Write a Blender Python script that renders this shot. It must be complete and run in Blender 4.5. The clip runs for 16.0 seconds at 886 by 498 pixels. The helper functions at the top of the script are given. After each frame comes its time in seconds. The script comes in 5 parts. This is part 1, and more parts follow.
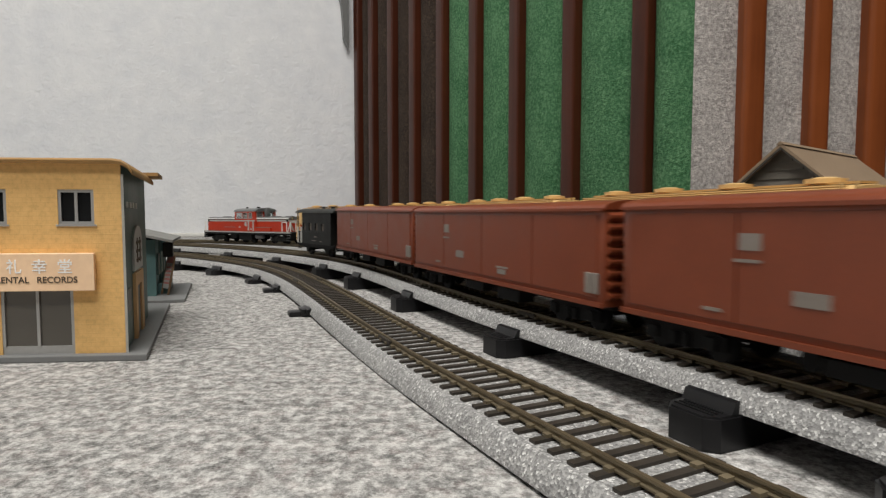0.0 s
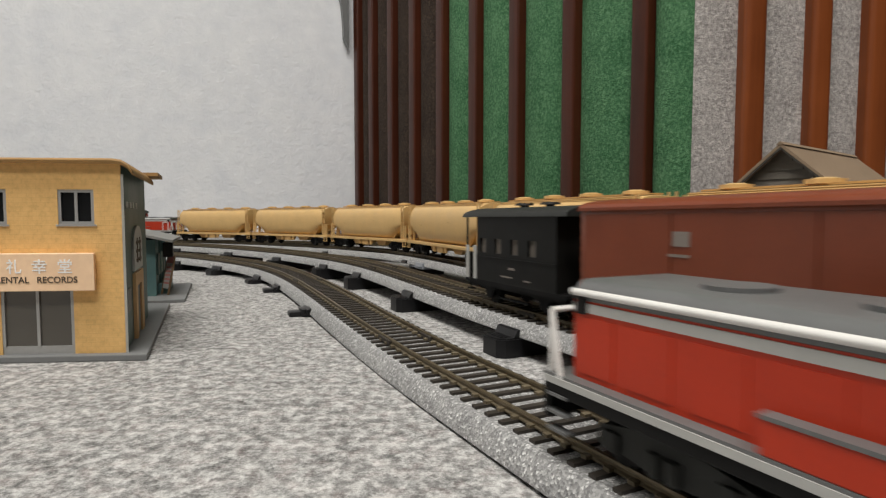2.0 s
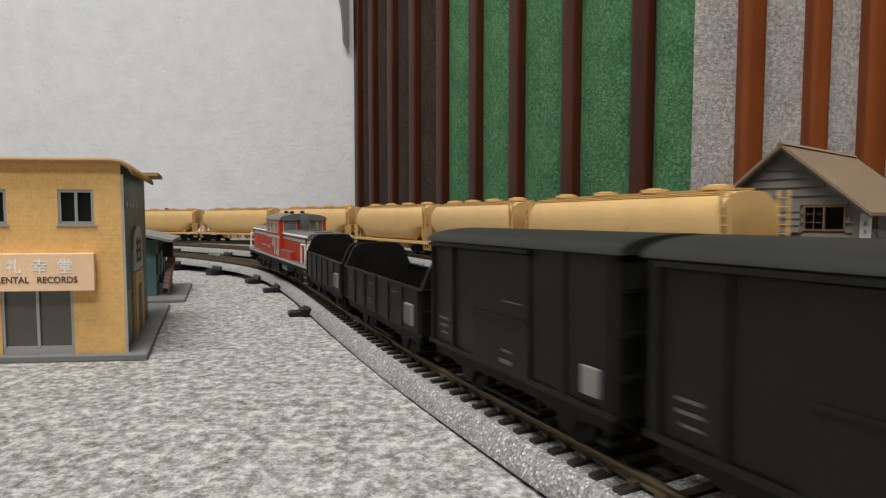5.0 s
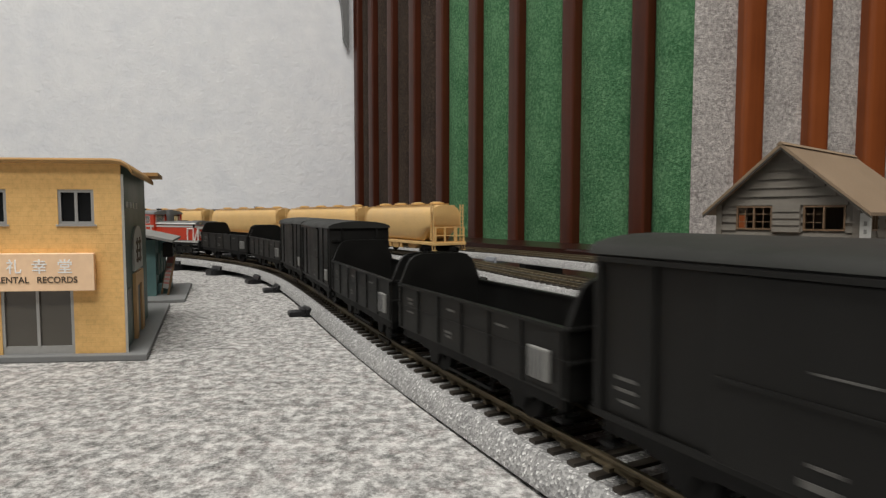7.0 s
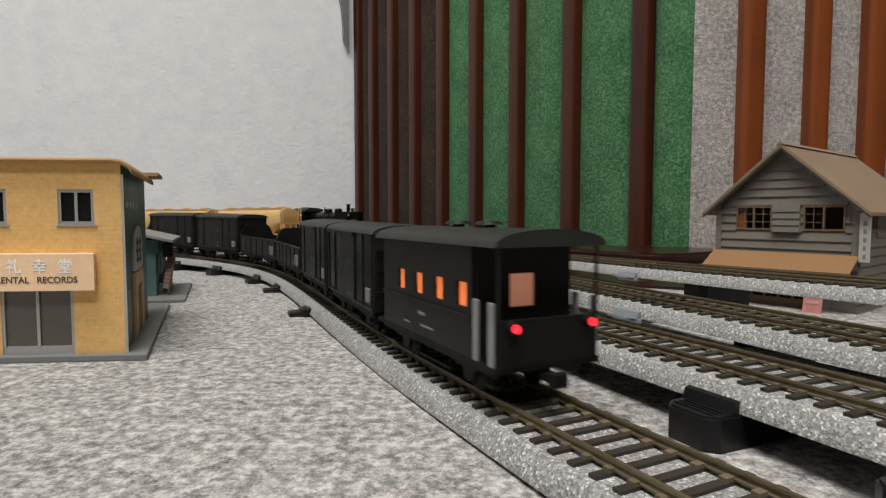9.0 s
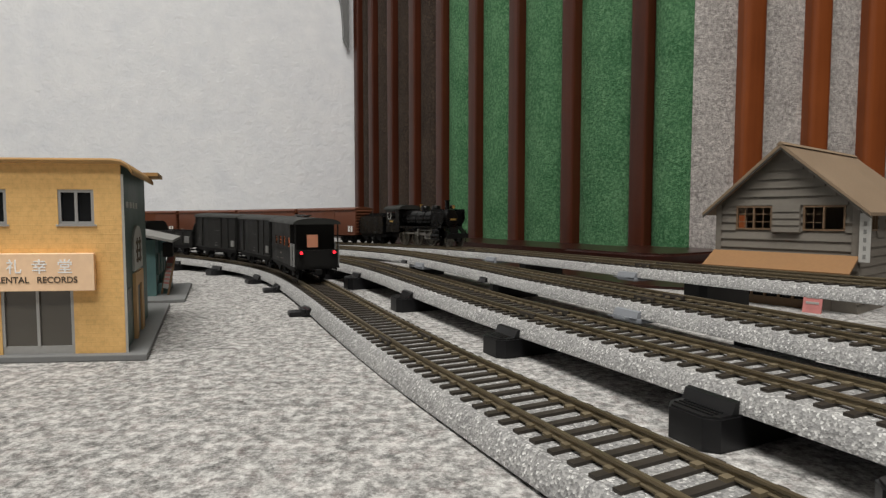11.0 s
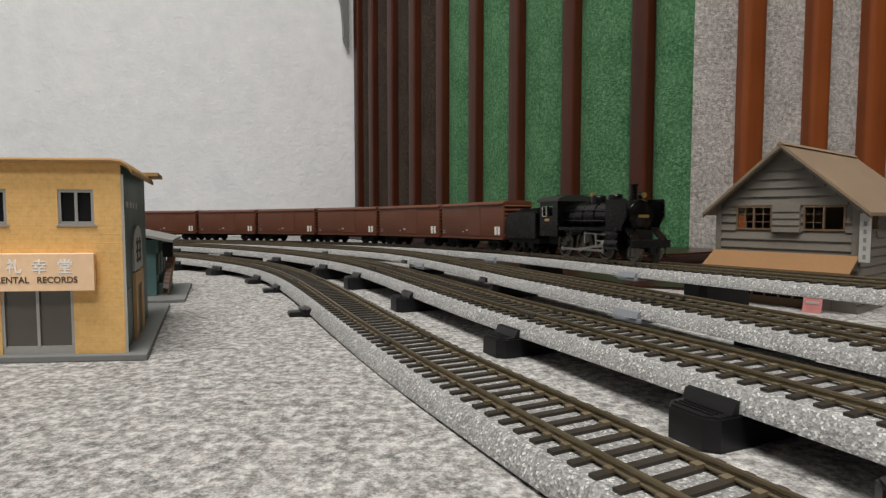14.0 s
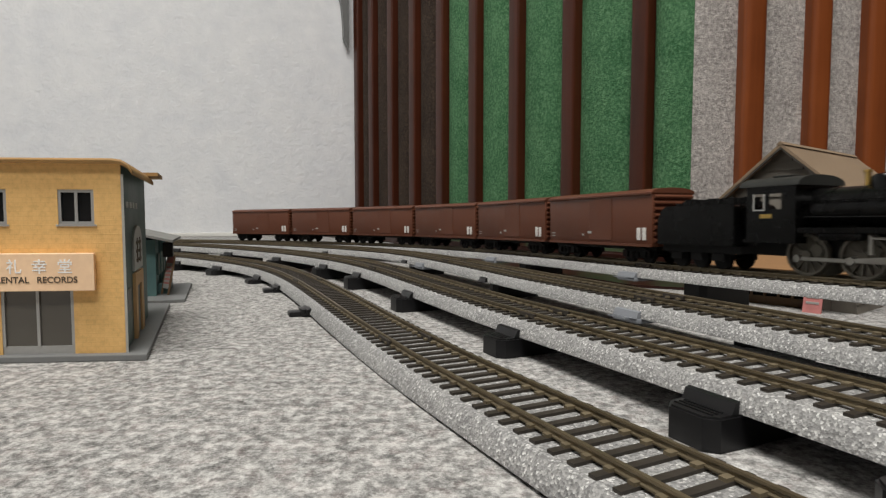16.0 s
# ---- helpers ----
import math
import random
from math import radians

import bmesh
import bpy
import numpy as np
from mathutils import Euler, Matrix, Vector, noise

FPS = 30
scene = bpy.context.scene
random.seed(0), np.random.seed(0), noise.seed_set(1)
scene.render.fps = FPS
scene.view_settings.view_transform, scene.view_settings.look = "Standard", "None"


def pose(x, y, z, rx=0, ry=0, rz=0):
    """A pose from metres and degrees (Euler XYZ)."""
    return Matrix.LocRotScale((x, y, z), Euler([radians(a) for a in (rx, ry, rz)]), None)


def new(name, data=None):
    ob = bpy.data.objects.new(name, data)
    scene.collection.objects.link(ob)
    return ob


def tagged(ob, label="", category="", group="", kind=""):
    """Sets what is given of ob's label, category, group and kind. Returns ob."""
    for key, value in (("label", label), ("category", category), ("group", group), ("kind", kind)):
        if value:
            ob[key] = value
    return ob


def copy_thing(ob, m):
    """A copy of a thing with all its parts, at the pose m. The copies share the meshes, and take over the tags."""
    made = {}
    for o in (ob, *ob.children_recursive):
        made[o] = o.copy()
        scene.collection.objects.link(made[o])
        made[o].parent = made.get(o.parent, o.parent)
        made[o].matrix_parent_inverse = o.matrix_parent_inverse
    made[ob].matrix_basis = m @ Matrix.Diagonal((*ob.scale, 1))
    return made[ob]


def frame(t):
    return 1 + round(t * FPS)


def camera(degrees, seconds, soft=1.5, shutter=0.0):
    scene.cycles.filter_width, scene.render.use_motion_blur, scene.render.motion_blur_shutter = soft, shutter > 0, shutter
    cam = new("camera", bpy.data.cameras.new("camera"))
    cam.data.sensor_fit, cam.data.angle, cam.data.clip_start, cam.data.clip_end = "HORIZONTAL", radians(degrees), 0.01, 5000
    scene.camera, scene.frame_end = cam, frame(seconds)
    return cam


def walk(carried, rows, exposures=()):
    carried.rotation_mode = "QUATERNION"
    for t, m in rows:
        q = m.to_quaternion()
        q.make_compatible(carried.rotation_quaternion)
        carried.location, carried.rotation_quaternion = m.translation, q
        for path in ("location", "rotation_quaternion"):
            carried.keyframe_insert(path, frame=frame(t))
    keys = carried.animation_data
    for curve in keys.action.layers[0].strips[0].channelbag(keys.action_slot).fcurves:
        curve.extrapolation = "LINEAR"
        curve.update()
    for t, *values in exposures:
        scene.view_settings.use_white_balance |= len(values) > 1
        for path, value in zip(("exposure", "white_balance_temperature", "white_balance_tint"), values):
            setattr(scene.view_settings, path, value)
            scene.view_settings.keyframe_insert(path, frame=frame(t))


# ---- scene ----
cam = camera(75.08, 16.0, soft=1.3, shutter=0.5)
EYE = 0.0578
GROW = EYE / 0.055
walk(cam, [(0, pose(0, 0, EYE, 86.55, 0, 0)), (16, pose(0, 0, EYE, 86.55, 0, 0))], [(0, 0.0), (16, 0.0)])

# ---- light: a windowless room under ceiling panels ----
world = bpy.data.worlds.new("world")
scene.world = world
world.use_nodes = True
world.node_tree.nodes["Background"].inputs[0].default_value = (0.8, 0.9, 1.0, 1)
world.node_tree.nodes["Background"].inputs[1].default_value = 0.02


def area_lamp(x, y, z, sx, sy, watts):
    d = bpy.data.lights.new("ceiling_lamp", "AREA")
    d.shape, d.size, d.size_y, d.energy, d.color = "RECTANGLE", sx, sy, watts, (1.0, 0.965, 0.91)
    o = new("ceiling_lamp", d)
    o.location = (x, y, z)
    return tagged(o, "warm white ceiling lamp", "lamp")


area_lamp(-0.45, -0.35, 2.36, 1.2, 0.6, 55)
area_lamp(0.3, -1.5, 2.36, 1.2, 0.6, 44)


# ---- materials ----
def material(name, build):
    m = bpy.data.materials.new(name)
    m.use_nodes = True
    nt = m.node_tree
    build(nt, nt.nodes["Principled BSDF"])
    return m


def node(nt, kind, **kw):
    n = nt.nodes.new(kind)
    for k, v in kw.items():
        n.inputs[k].default_value = v
    return n


def ramp(nt, fac, stops):
    r = nt.nodes.new("ShaderNodeValToRGB")
    while len(r.color_ramp.elements) < len(stops):
        r.color_ramp.elements.new(0.5)
    for e, (p, c) in zip(r.color_ramp.elements, stops):
        e.position, e.color = p, (*c, 1)
    nt.links.new(fac, r.inputs[0])
    return r.outputs[0]


def coords(nt, scale=(1, 1, 1)):
    t = nt.nodes.new("ShaderNodeTexCoord")
    mp = node(nt, "ShaderNodeMapping", Scale=scale)
    nt.links.new(t.outputs["Object"], mp.inputs[0])
    return mp.outputs[0]


def tex_noise(nt, vec, scale, detail=4, rough=0.6):
    n = node(nt, "ShaderNodeTexNoise", Scale=scale, Detail=detail, Roughness=rough)
    nt.links.new(vec, n.inputs["Vector"])
    return n.outputs["Fac"]


def bump(nt, b, h, strength, dist):
    n = node(nt, "ShaderNodeBump", Strength=strength, Distance=dist)
    nt.links.new(h, n.inputs["Height"])
    nt.links.new(n.outputs[0], b.inputs["Normal"])


def mix(nt, fac, a, c, mode="MIX"):
    m = nt.nodes.new("ShaderNodeMix")
    m.data_type, m.blend_type = "RGBA", mode
    for sock, v in ((m.inputs[0], fac), (m.inputs[6], a), (m.inputs[7], c)):
        if isinstance(v, (int, float)):
            sock.default_value = v
        elif isinstance(v, tuple):
            sock.default_value = (*v, 1)
        else:
            nt.links.new(v, sock)
    return m.outputs[2]


def painted(name, col, rough=0.5, metal=0.0, vary=0.12, grain=900, relief=0.05, wear=None, spec=0.5):
    """Paint or plastic with a faint mottle at two scales, a little uneven gloss and fine relief."""
    def build(nt, b):
        v = coords(nt)
        fine, broad = tex_noise(nt, v, grain, 3), tex_noise(nt, v, grain / 14, 4)
        c = ramp(nt, broad, [(0.3, tuple(x * (1 - vary) for x in col)), (0.7, tuple(min(1, x * (1 + vary)) for x in col))])
        c = mix(nt, 0.12, c, ramp(nt, fine, [(0.35, tuple(x * 0.7 for x in col)), (0.65, tuple(min(1, x * 1.3) for x in col))]))
        if wear:
            c = mix(nt, ramp(nt, tex_noise(nt, v, grain / 5, 6, 0.7), [(0.6, (0, 0, 0)), (0.78, (0.6, 0.6, 0.6))]), c, wear)
        nt.links.new(c, b.inputs["Base Color"])
        r = ramp(nt, broad, [(0.3, (rough * 0.85,) * 3), (0.7, (min(1, rough * 1.15),) * 3)])
        nt.links.new(r, b.inputs["Roughness"])
        b.inputs["Metallic"].default_value = metal
        b.inputs["Specular IOR Level"].default_value = spec
        if relief:
            bump(nt, b, fine, relief, 0.0004)
    return material(name, build)


def glow(name, col, strength):
    def build(nt, b):
        b.inputs["Base Color"].default_value = (*col, 1)
        b.inputs["Emission Color"].default_value = (*col, 1)
        b.inputs["Emission Strength"].default_value = strength
    return material(name, build)


def carpet_build(nt, b):
    v = coords(nt)
    blot = tex_noise(nt, v, 300, 7, 0.74)
    fib = tex_noise(nt, v, 1300, 4, 0.7)
    big = tex_noise(nt, v, 95, 4, 0.65)
    tint = tex_noise(nt, v, 210, 2)
    c = ramp(nt, blot, [(0.385, (0.025, 0.024, 0.023)), (0.46, (0.15, 0.147, 0.143)), (0.53, (0.41, 0.405, 0.395)), (0.61, (0.70, 0.695, 0.68))])
    c = mix(nt, 0.26, c, ramp(nt, fib, [(0.36, (0.07, 0.067, 0.065)), (0.5, (0.40, 0.395, 0.385)), (0.63, (0.82, 0.81, 0.80))]))
    c = mix(nt, 0.18, c, ramp(nt, big, [(0.38, (0.03, 0.03, 0.029)), (0.5, (0.34, 0.335, 0.325)), (0.62, (0.76, 0.74, 0.715))]))
    c = mix(nt, 0.08, c, ramp(nt, tint, [(0.38, (0.36, 0.40, 0.39)), (0.52, (0.42, 0.41, 0.39)), (0.66, (0.62, 0.44, 0.42))]))
    nt.links.new(c, b.inputs["Base Color"])
    b.inputs["Roughness"].default_value = 0.95
    b.inputs["Specular IOR Level"].default_value = 0.15
    bump(nt, b, fib, 0.6, 0.0009)


def wallpaper_build(nt, b):
    v = coords(nt)
    a, f, g = tex_noise(nt, v, 9, 3), tex_noise(nt, v, 75, 6, 0.65), tex_noise(nt, v, 26, 5, 0.6)
    c = ramp(nt, a, [(0.3, (0.74, 0.76, 0.80)), (0.7, (0.83, 0.84, 0.855))])
    c = mix(nt, 0.35, c, ramp(nt, g, [(0.35, (0.70, 0.715, 0.75)), (0.65, (0.87, 0.875, 0.885))]))
    nt.links.new(c, b.inputs["Base Color"])
    b.inputs["Roughness"].default_value = 0.8
    h = mix(nt, 0.5, f, g)
    bump(nt, b, h, 0.8, 0.006)


def fabric(name, dark, mid, light, scale=330):
    def build(nt, b):
        v = coords(nt)
        f, g, broad = tex_noise(nt, v, scale, 5, 0.75), tex_noise(nt, v, scale * 2.2, 3, 0.7), tex_noise(nt, v, scale / 12, 3)
        c = ramp(nt, f, [(0.36, dark), (0.5, mid), (0.66, light)])
        c = mix(nt, 0.25, c, ramp(nt, broad, [(0.3, dark), (0.7, light)]))
        nt.links.new(c, b.inputs["Base Color"])
        b.inputs["Roughness"].default_value = 0.95
        b.inputs["Specular IOR Level"].default_value = 0.2
        b.inputs["Sheen Weight"].default_value = 0.03
        bump(nt, b, mix(nt, 0.4, f, g), 1.0, 0.006)
    return material(name, build)


def varnish(name, dark, light, rough=0.3):
    def build(nt, b):
        v = coords(nt, (60, 60, 2.2))
        w = tex_noise(nt, v, 1.0, 5, 0.65)
        w2 = tex_noise(nt, coords(nt), 12, 3)
        c = mix(nt, 0.3, ramp(nt, w, [(0.3, dark), (0.7, light)]), ramp(nt, w2, [(0.3, dark), (0.7, light)]))
        sc = tex_noise(nt, coords(nt, (190, 190, 45)), 1.0, 4, 0.8)
        c = mix(nt, ramp(nt, sc, [(0.72, (0, 0, 0)), (0.78, (0.5, 0.5, 0.5))]), c, (0.5, 0.36, 0.24))
        nt.links.new(c, b.inputs["Base Color"])
        b.inputs["Roughness"].default_value = rough
        b.inputs["Coat Weight"].default_value = 0.05
        b.inputs["Specular IOR Level"].default_value = 0.28
        b.inputs["Coat Roughness"].default_value = 0.25
        bump(nt, b, w, 0.08, 0.001)
    return material(name, build)


def ballast_build(nt, b):
    v = coords(nt)
    vo = node(nt, "ShaderNodeTexVoronoi", Scale=1800.0)
    nt.links.new(v, vo.inputs["Vector"])
    hs = nt.nodes.new("ShaderNodeSeparateColor")
    nt.links.new(vo.outputs["Color"], hs.inputs[0])
    c = ramp(nt, hs.outputs[0], [(0.0, (0.09, 0.09, 0.09)), (0.5, (0.24, 0.24, 0.238)), (0.88, (0.37, 0.37, 0.36)), (1.0, (0.78, 0.78, 0.77))])
    c = mix(nt, 0.25, c, ramp(nt, tex_noise(nt, v, 60, 4), [(0.3, (0.22, 0.22, 0.225)), (0.7, (0.46, 0.46, 0.45))]))
    nt.links.new(c, b.inputs["Base Color"])
    b.inputs["Roughness"].default_value = 0.7
    bump(nt, b, vo.outputs["Distance"], 0.5, 0.0004)


def brickpaper_build(nt, b):
    v = coords(nt)
    br = node(nt, "ShaderNodeTexBrick", Scale=1.0)
    br.inputs["Color1"].default_value = (0.76, 0.455, 0.165, 1)
    br.inputs["Color2"].default_value = (0.735, 0.44, 0.16, 1)
    br.inputs["Mortar"].default_value = (0.695, 0.415, 0.15, 1)
    br.inputs["Mortar Size"].default_value = 0.00022
    br.inputs["Brick Width"].default_value = 0.0032
    br.inputs["Row Height"].default_value = 0.0017
    t = nt.nodes.new("ShaderNodeTexCoord")
    mp = node(nt, "ShaderNodeMapping", Rotation=(math.pi / 2, 0, 0))
    nt.links.new(t.outputs["Object"], mp.inputs[0])
    nt.links.new(mp.outputs[0], br.inputs["Vector"])
    n1, n2 = tex_noise(nt, v, 420, 4, 0.7), tex_noise(nt, v, 55, 4)
    c = mix(nt, 0.3, br.outputs["Color"], ramp(nt, n1, [(0.32, (0.33, 0.185, 0.06)), (0.5, (0.74, 0.45, 0.165)), (0.7, (0.92, 0.62, 0.27))]))
    c = mix(nt, 0.25, c, ramp(nt, n2, [(0.3, (0.58, 0.36, 0.12)), (0.7, (0.80, 0.53, 0.19))]))
    nt.links.new(c, b.inputs["Base Color"])
    b.inputs["Roughness"].default_value = 0.75
    bump(nt, b, br.outputs["Fac"], 0.3, 0.0002)


def glass_build(nt, b):
    b.inputs["Base Color"].default_value = (0.86, 0.9, 0.9, 1)
    b.inputs["Roughness"].default_value = 0.04
    b.inputs["Transmission Weight"].default_value = 0.9
    b.inputs["IOR"].default_value = 1.45


M = {
    "carpet": material("carpet_felt", carpet_build), "paper": material("wallpaper", wallpaper_build),
    "green": fabric("green_fabric", (0.020, 0.088, 0.035), (0.062, 0.196, 0.083), (0.19, 0.38, 0.20), 240),
    "grey_fabric": fabric("grey_fabric", (0.22, 0.20, 0.195), (0.43, 0.405, 0.385), (0.72, 0.68, 0.65), 190),
    "brown_fabric": fabric("brown_fabric", (0.010, 0.006, 0.004), (0.034, 0.021, 0.014), (0.105, 0.072, 0.050), 210),
    "wood": varnish("mahogany_varnish", (0.034, 0.009, 0.0045), (0.075, 0.019, 0.008), 0.32),
    "wood_light": varnish("cherry_varnish", (0.13, 0.032, 0.008), (0.23, 0.062, 0.016), 0.34),
    "wood_dark": varnish("dark_varnish", (0.016, 0.006, 0.004), (0.034, 0.010, 0.007), 0.28),
    "white_paint": painted("white_paint", (0.75, 0.74, 0.71), 0.5, vary=0.05, grain=120),
    "ceiling": painted("ceiling_paint", (0.5, 0.5, 0.49), 0.8, vary=0.04, grain=60),
    "ballast": material("ballast", ballast_build),
    "chair": painted("rail_chair_plastic", (0.13, 0.104, 0.064), 0.55, vary=0.25, grain=700, relief=0.2),
    "sleeper": painted("sleeper_plastic", (0.030, 0.024, 0.018), 0.6, vary=0.25, grain=600, relief=0.2),
    "rail": painted("weathered_rail", (0.135, 0.108, 0.066), 0.42, 0.5, vary=0.25, grain=500, wear=(0.1, 0.07, 0.045)),
    "pier": painted("black_plastic", (0.009, 0.009, 0.01), 0.4, vary=0.2, spec=0.35),
    "pier_grey": painted("grey_plastic", (0.22, 0.235, 0.26), 0.45, vary=0.08),
    "red": painted("red_paint", (0.44, 0.030, 0.006), 0.4, vary=0.08, spec=0.4),
    "cream": painted("cream_paint", (0.66, 0.43, 0.175), 0.42, vary=0.07, wear=(0.5, 0.31, 0.12)),
    "cream_dark": painted("cream_shade_paint", (0.52, 0.31, 0.11), 0.5, vary=0.1),
    "brown": painted("brown_paint", (0.185, 0.040, 0.014), 0.42, vary=0.1, wear=(0.17, 0.04, 0.022)),
    "brown_dull": painted("dull_brown_paint", (0.115, 0.036, 0.016), 0.5, vary=0.1, wear=(0.11, 0.036, 0.024)),
    "black": painted("black_paint", (0.0085, 0.0085, 0.008), 0.48, vary=0.25, spec=0.22),
    "loco_black": painted("loco_black_gloss", (0.002, 0.002, 0.002), 0.27, vary=0.25, spec=0.26),
    "black_roof": painted("dark_grey_roof", (0.024, 0.025, 0.023), 0.6, vary=0.15, spec=0.25),
    "frame": painted("underframe_black", (0.006, 0.006, 0.006), 0.65, vary=0.25, spec=0.2),
    "grey": painted("grey_paint", (0.125, 0.128, 0.127), 0.4, vary=0.1),
    "entry_grey": painted("light_grey_paint", (0.22, 0.225, 0.22), 0.4, vary=0.15),
    "silver": painted("bright_metal", (0.62, 0.62, 0.6), 0.25, 0.9, vary=0.06),
    "steel": painted("rod_steel", (0.42, 0.41, 0.38), 0.35, 0.85, vary=0.12),
    "white": painted("white_lettering", (0.72, 0.71, 0.68), 0.5, vary=0.05),
    "worn": painted("worn_lettering", (0.085, 0.083, 0.078), 0.6, vary=0.5, grain=900),
    "faded": painted("faded_lettering", (0.22, 0.19, 0.165), 0.6, vary=0.1),
    "dull_white": painted("dull_white", (0.42, 0.42, 0.4), 0.6, vary=0.08),
    "holder": painted("holder_grey", (0.20, 0.20, 0.19), 0.5, vary=0.15),
    "brass": painted("brass", (0.62, 0.42, 0.13), 0.3, 0.9, vary=0.1),
    "window_dark": painted("dark_pane", (0.012, 0.013, 0.014), 0.12, vary=0.1, relief=0, spec=0.3),
    # Pane colour lifted and mottled to stand in for the room's reflection.
    "smoked": painted("smoked_pane", (0.085, 0.078, 0.066), 0.1, vary=0.6, grain=60, relief=0, spec=0.55),
    "glass": material("clear_glass", glass_build),
    "warm_glow": glow("warm_window_glow", (1.0, 0.24, 0.07), 0.55),
    "dim_glow": glow("dim_window_glow", (0.9, 0.38, 0.22), 0.25),
    "red_glow": glow("tail_lamp_glow", (1.0, 0.02, 0.035), 2.0),
    "dull_pane": painted("dull_pane", (0.16, 0.14, 0.12), 0.2, vary=0.2, relief=0),
    "brickpaper": material("brick_printed_card", brickpaper_build),
    "tan": painted("tan_card", (0.55, 0.34, 0.16), 0.7, vary=0.08, grain=500),
    "peach": painted("peach_card", (0.88, 0.61, 0.39), 0.65, vary=0.10, grain=400),
    "letter_white": painted("white_sign_ink", (0.88, 0.87, 0.85), 0.5, vary=0.03),
    "ochre": painted("ochre_card", (0.37, 0.215, 0.075), 0.7, vary=0.12, grain=500),
    "green_card": painted("dark_green_card", (0.042, 0.088, 0.078), 0.5, vary=0.15, grain=400),
    "teal_card": painted("teal_card", (0.075, 0.15, 0.15), 0.65, vary=0.15, grain=400),
    "grey_card": painted("grey_card", (0.2, 0.2, 0.19), 0.7, vary=0.1, grain=400),
    "slab": painted("grey_base_board", (0.17, 0.175, 0.175), 0.6, vary=0.1, grain=300),
    "clap_dark": painted("dark_barge_wood", (0.075, 0.066, 0.055), 0.7, vary=0.2, grain=500),
    "clap": painted("grey_clapboard", (0.16, 0.145, 0.122), 0.75, vary=0.12, grain=400, wear=(0.13, 0.12, 0.105)),
    "roof_brown": painted("brown_roof_card", (0.235, 0.17, 0.11), 0.8, vary=0.08, grain=500),
    "awning": painted("orange_brown_card", (0.255, 0.135, 0.055), 0.75, vary=0.06, grain=500),
    "beam": painted("window_wood", (0.16, 0.1, 0.055), 0.7, vary=0.15, grain=500),
    "pink": painted("pink_card", (0.44, 0.165, 0.155), 0.7, vary=0.45, grain=700),
    "interior": painted("interior_card", (0.3, 0.27, 0.23), 0.8, vary=0.1, grain=300),
    "alu": painted("window_aluminium", (0.42, 0.42, 0.41), 0.4, 0.4, vary=0.06),
    "ink": painted("dark_ink", (0.1, 0.07, 0.045), 0.7, vary=0.05),
}


# ---- mesh helpers ----
def bm_new():
    return bmesh.new()


def box(bm, x0, x1, y0, y1, z0, z1, bev=0.0):
    vs = [bm.verts.new((x, y, z)) for x in (x0, x1) for y in (y0, y1) for z in (z0, z1)]
    fs = [bm.faces.new([vs[i] for i in f]) for f in ((0, 1, 3, 2), (4, 6, 7, 5), (0, 4, 5, 1), (2, 3, 7, 6), (0, 2, 6, 4), (1, 5, 7, 3))]
    if bev:
        bmesh.ops.bevel(bm, geom=list({e for f in fs for e in f.edges}), offset=bev, segments=2, affect="EDGES", profile=0.5)
    return bm


def prism(bm, prof, a0, a1, axis="x"):
    """A closed profile swept along an axis: for x the profile is (y, z), for y it is (x, z), for z it is (x, y)."""
    def p(u, v, a):
        return {"x": (a, u, v), "y": (u, a, v), "z": (u, v, a)}[axis]
    v0 = [bm.verts.new(p(u, v, a0)) for u, v in prof]
    v1 = [bm.verts.new(p(u, v, a1)) for u, v in prof]
    n = len(prof)
    for i in range(n):
        bm.faces.new((v0[i], v0[(i + 1) % n], v1[(i + 1) % n], v1[i]))
    bm.faces.new(v0[::-1])
    bm.faces.new(v1)
    return bm


def tube(bm, p0, p1, r, n=8, r1=None):
    p0, p1 = Vector(p0), Vector(p1)
    q = (p1 - p0).to_track_quat("Z", "Y")
    r1 = r if r1 is None else r1
    ring = [(math.cos(2 * math.pi * i / n), math.sin(2 * math.pi * i / n)) for i in range(n)]
    a = [bm.verts.new(p0 + q @ Vector((c * r, s * r, 0))) for c, s in ring]
    b = [bm.verts.new(p1 + q @ Vector((c * r1, s * r1, 0))) for c, s in ring]
    for i in range(n):
        bm.faces.new((a[i], a[(i + 1) % n], b[(i + 1) % n], b[i]))
    bm.faces.new(a[::-1])
    bm.faces.new(b)
    return bm


def loft(bm, rings):
    """Closed rings of equal length joined in order, with end caps."""
    vs = [[bm.verts.new(p) for p in r] for r in rings]
    n = len(rings[0])
    for a, b in zip(vs, vs[1:]):
        for i in range(n):
            bm.faces.new((a[i], a[(i + 1) % n], b[(i + 1) % n], b[i]))
    bm.faces.new(vs[0][::-1])
    bm.faces.new(vs[-1])
    return bm


def finish(bm, smooth=None):
    bmesh.ops.recalc_face_normals(bm, faces=bm.faces)
    me = bpy.data.meshes.new("mesh")
    bm.to_mesh(me)
    bm.free()
    if smooth:
        for p in me.polygons:
            p.use_smooth = True
        me.set_sharp_from_angle(angle=radians(smooth))
    return me


def part(name, bm, mat, parent=None, label="", smooth=None):
    me = finish(bm, smooth)
    me.materials.append(M[mat])
    ob = new(name, me)
    if parent:
        ob.parent = parent
    return tagged(ob, label)


def again(ob, parent=None, **kw):
    """Another object on the same mesh."""
    o = new(ob.name.split(".")[0], ob.data)
    o.parent = parent or ob.parent
    o.location = kw.get("loc", (0, 0, 0))
    if "rz" in kw:
        o.rotation_euler = (0, 0, kw["rz"])
    if ob.get("label"):
        o["label"] = ob["label"]
    return o


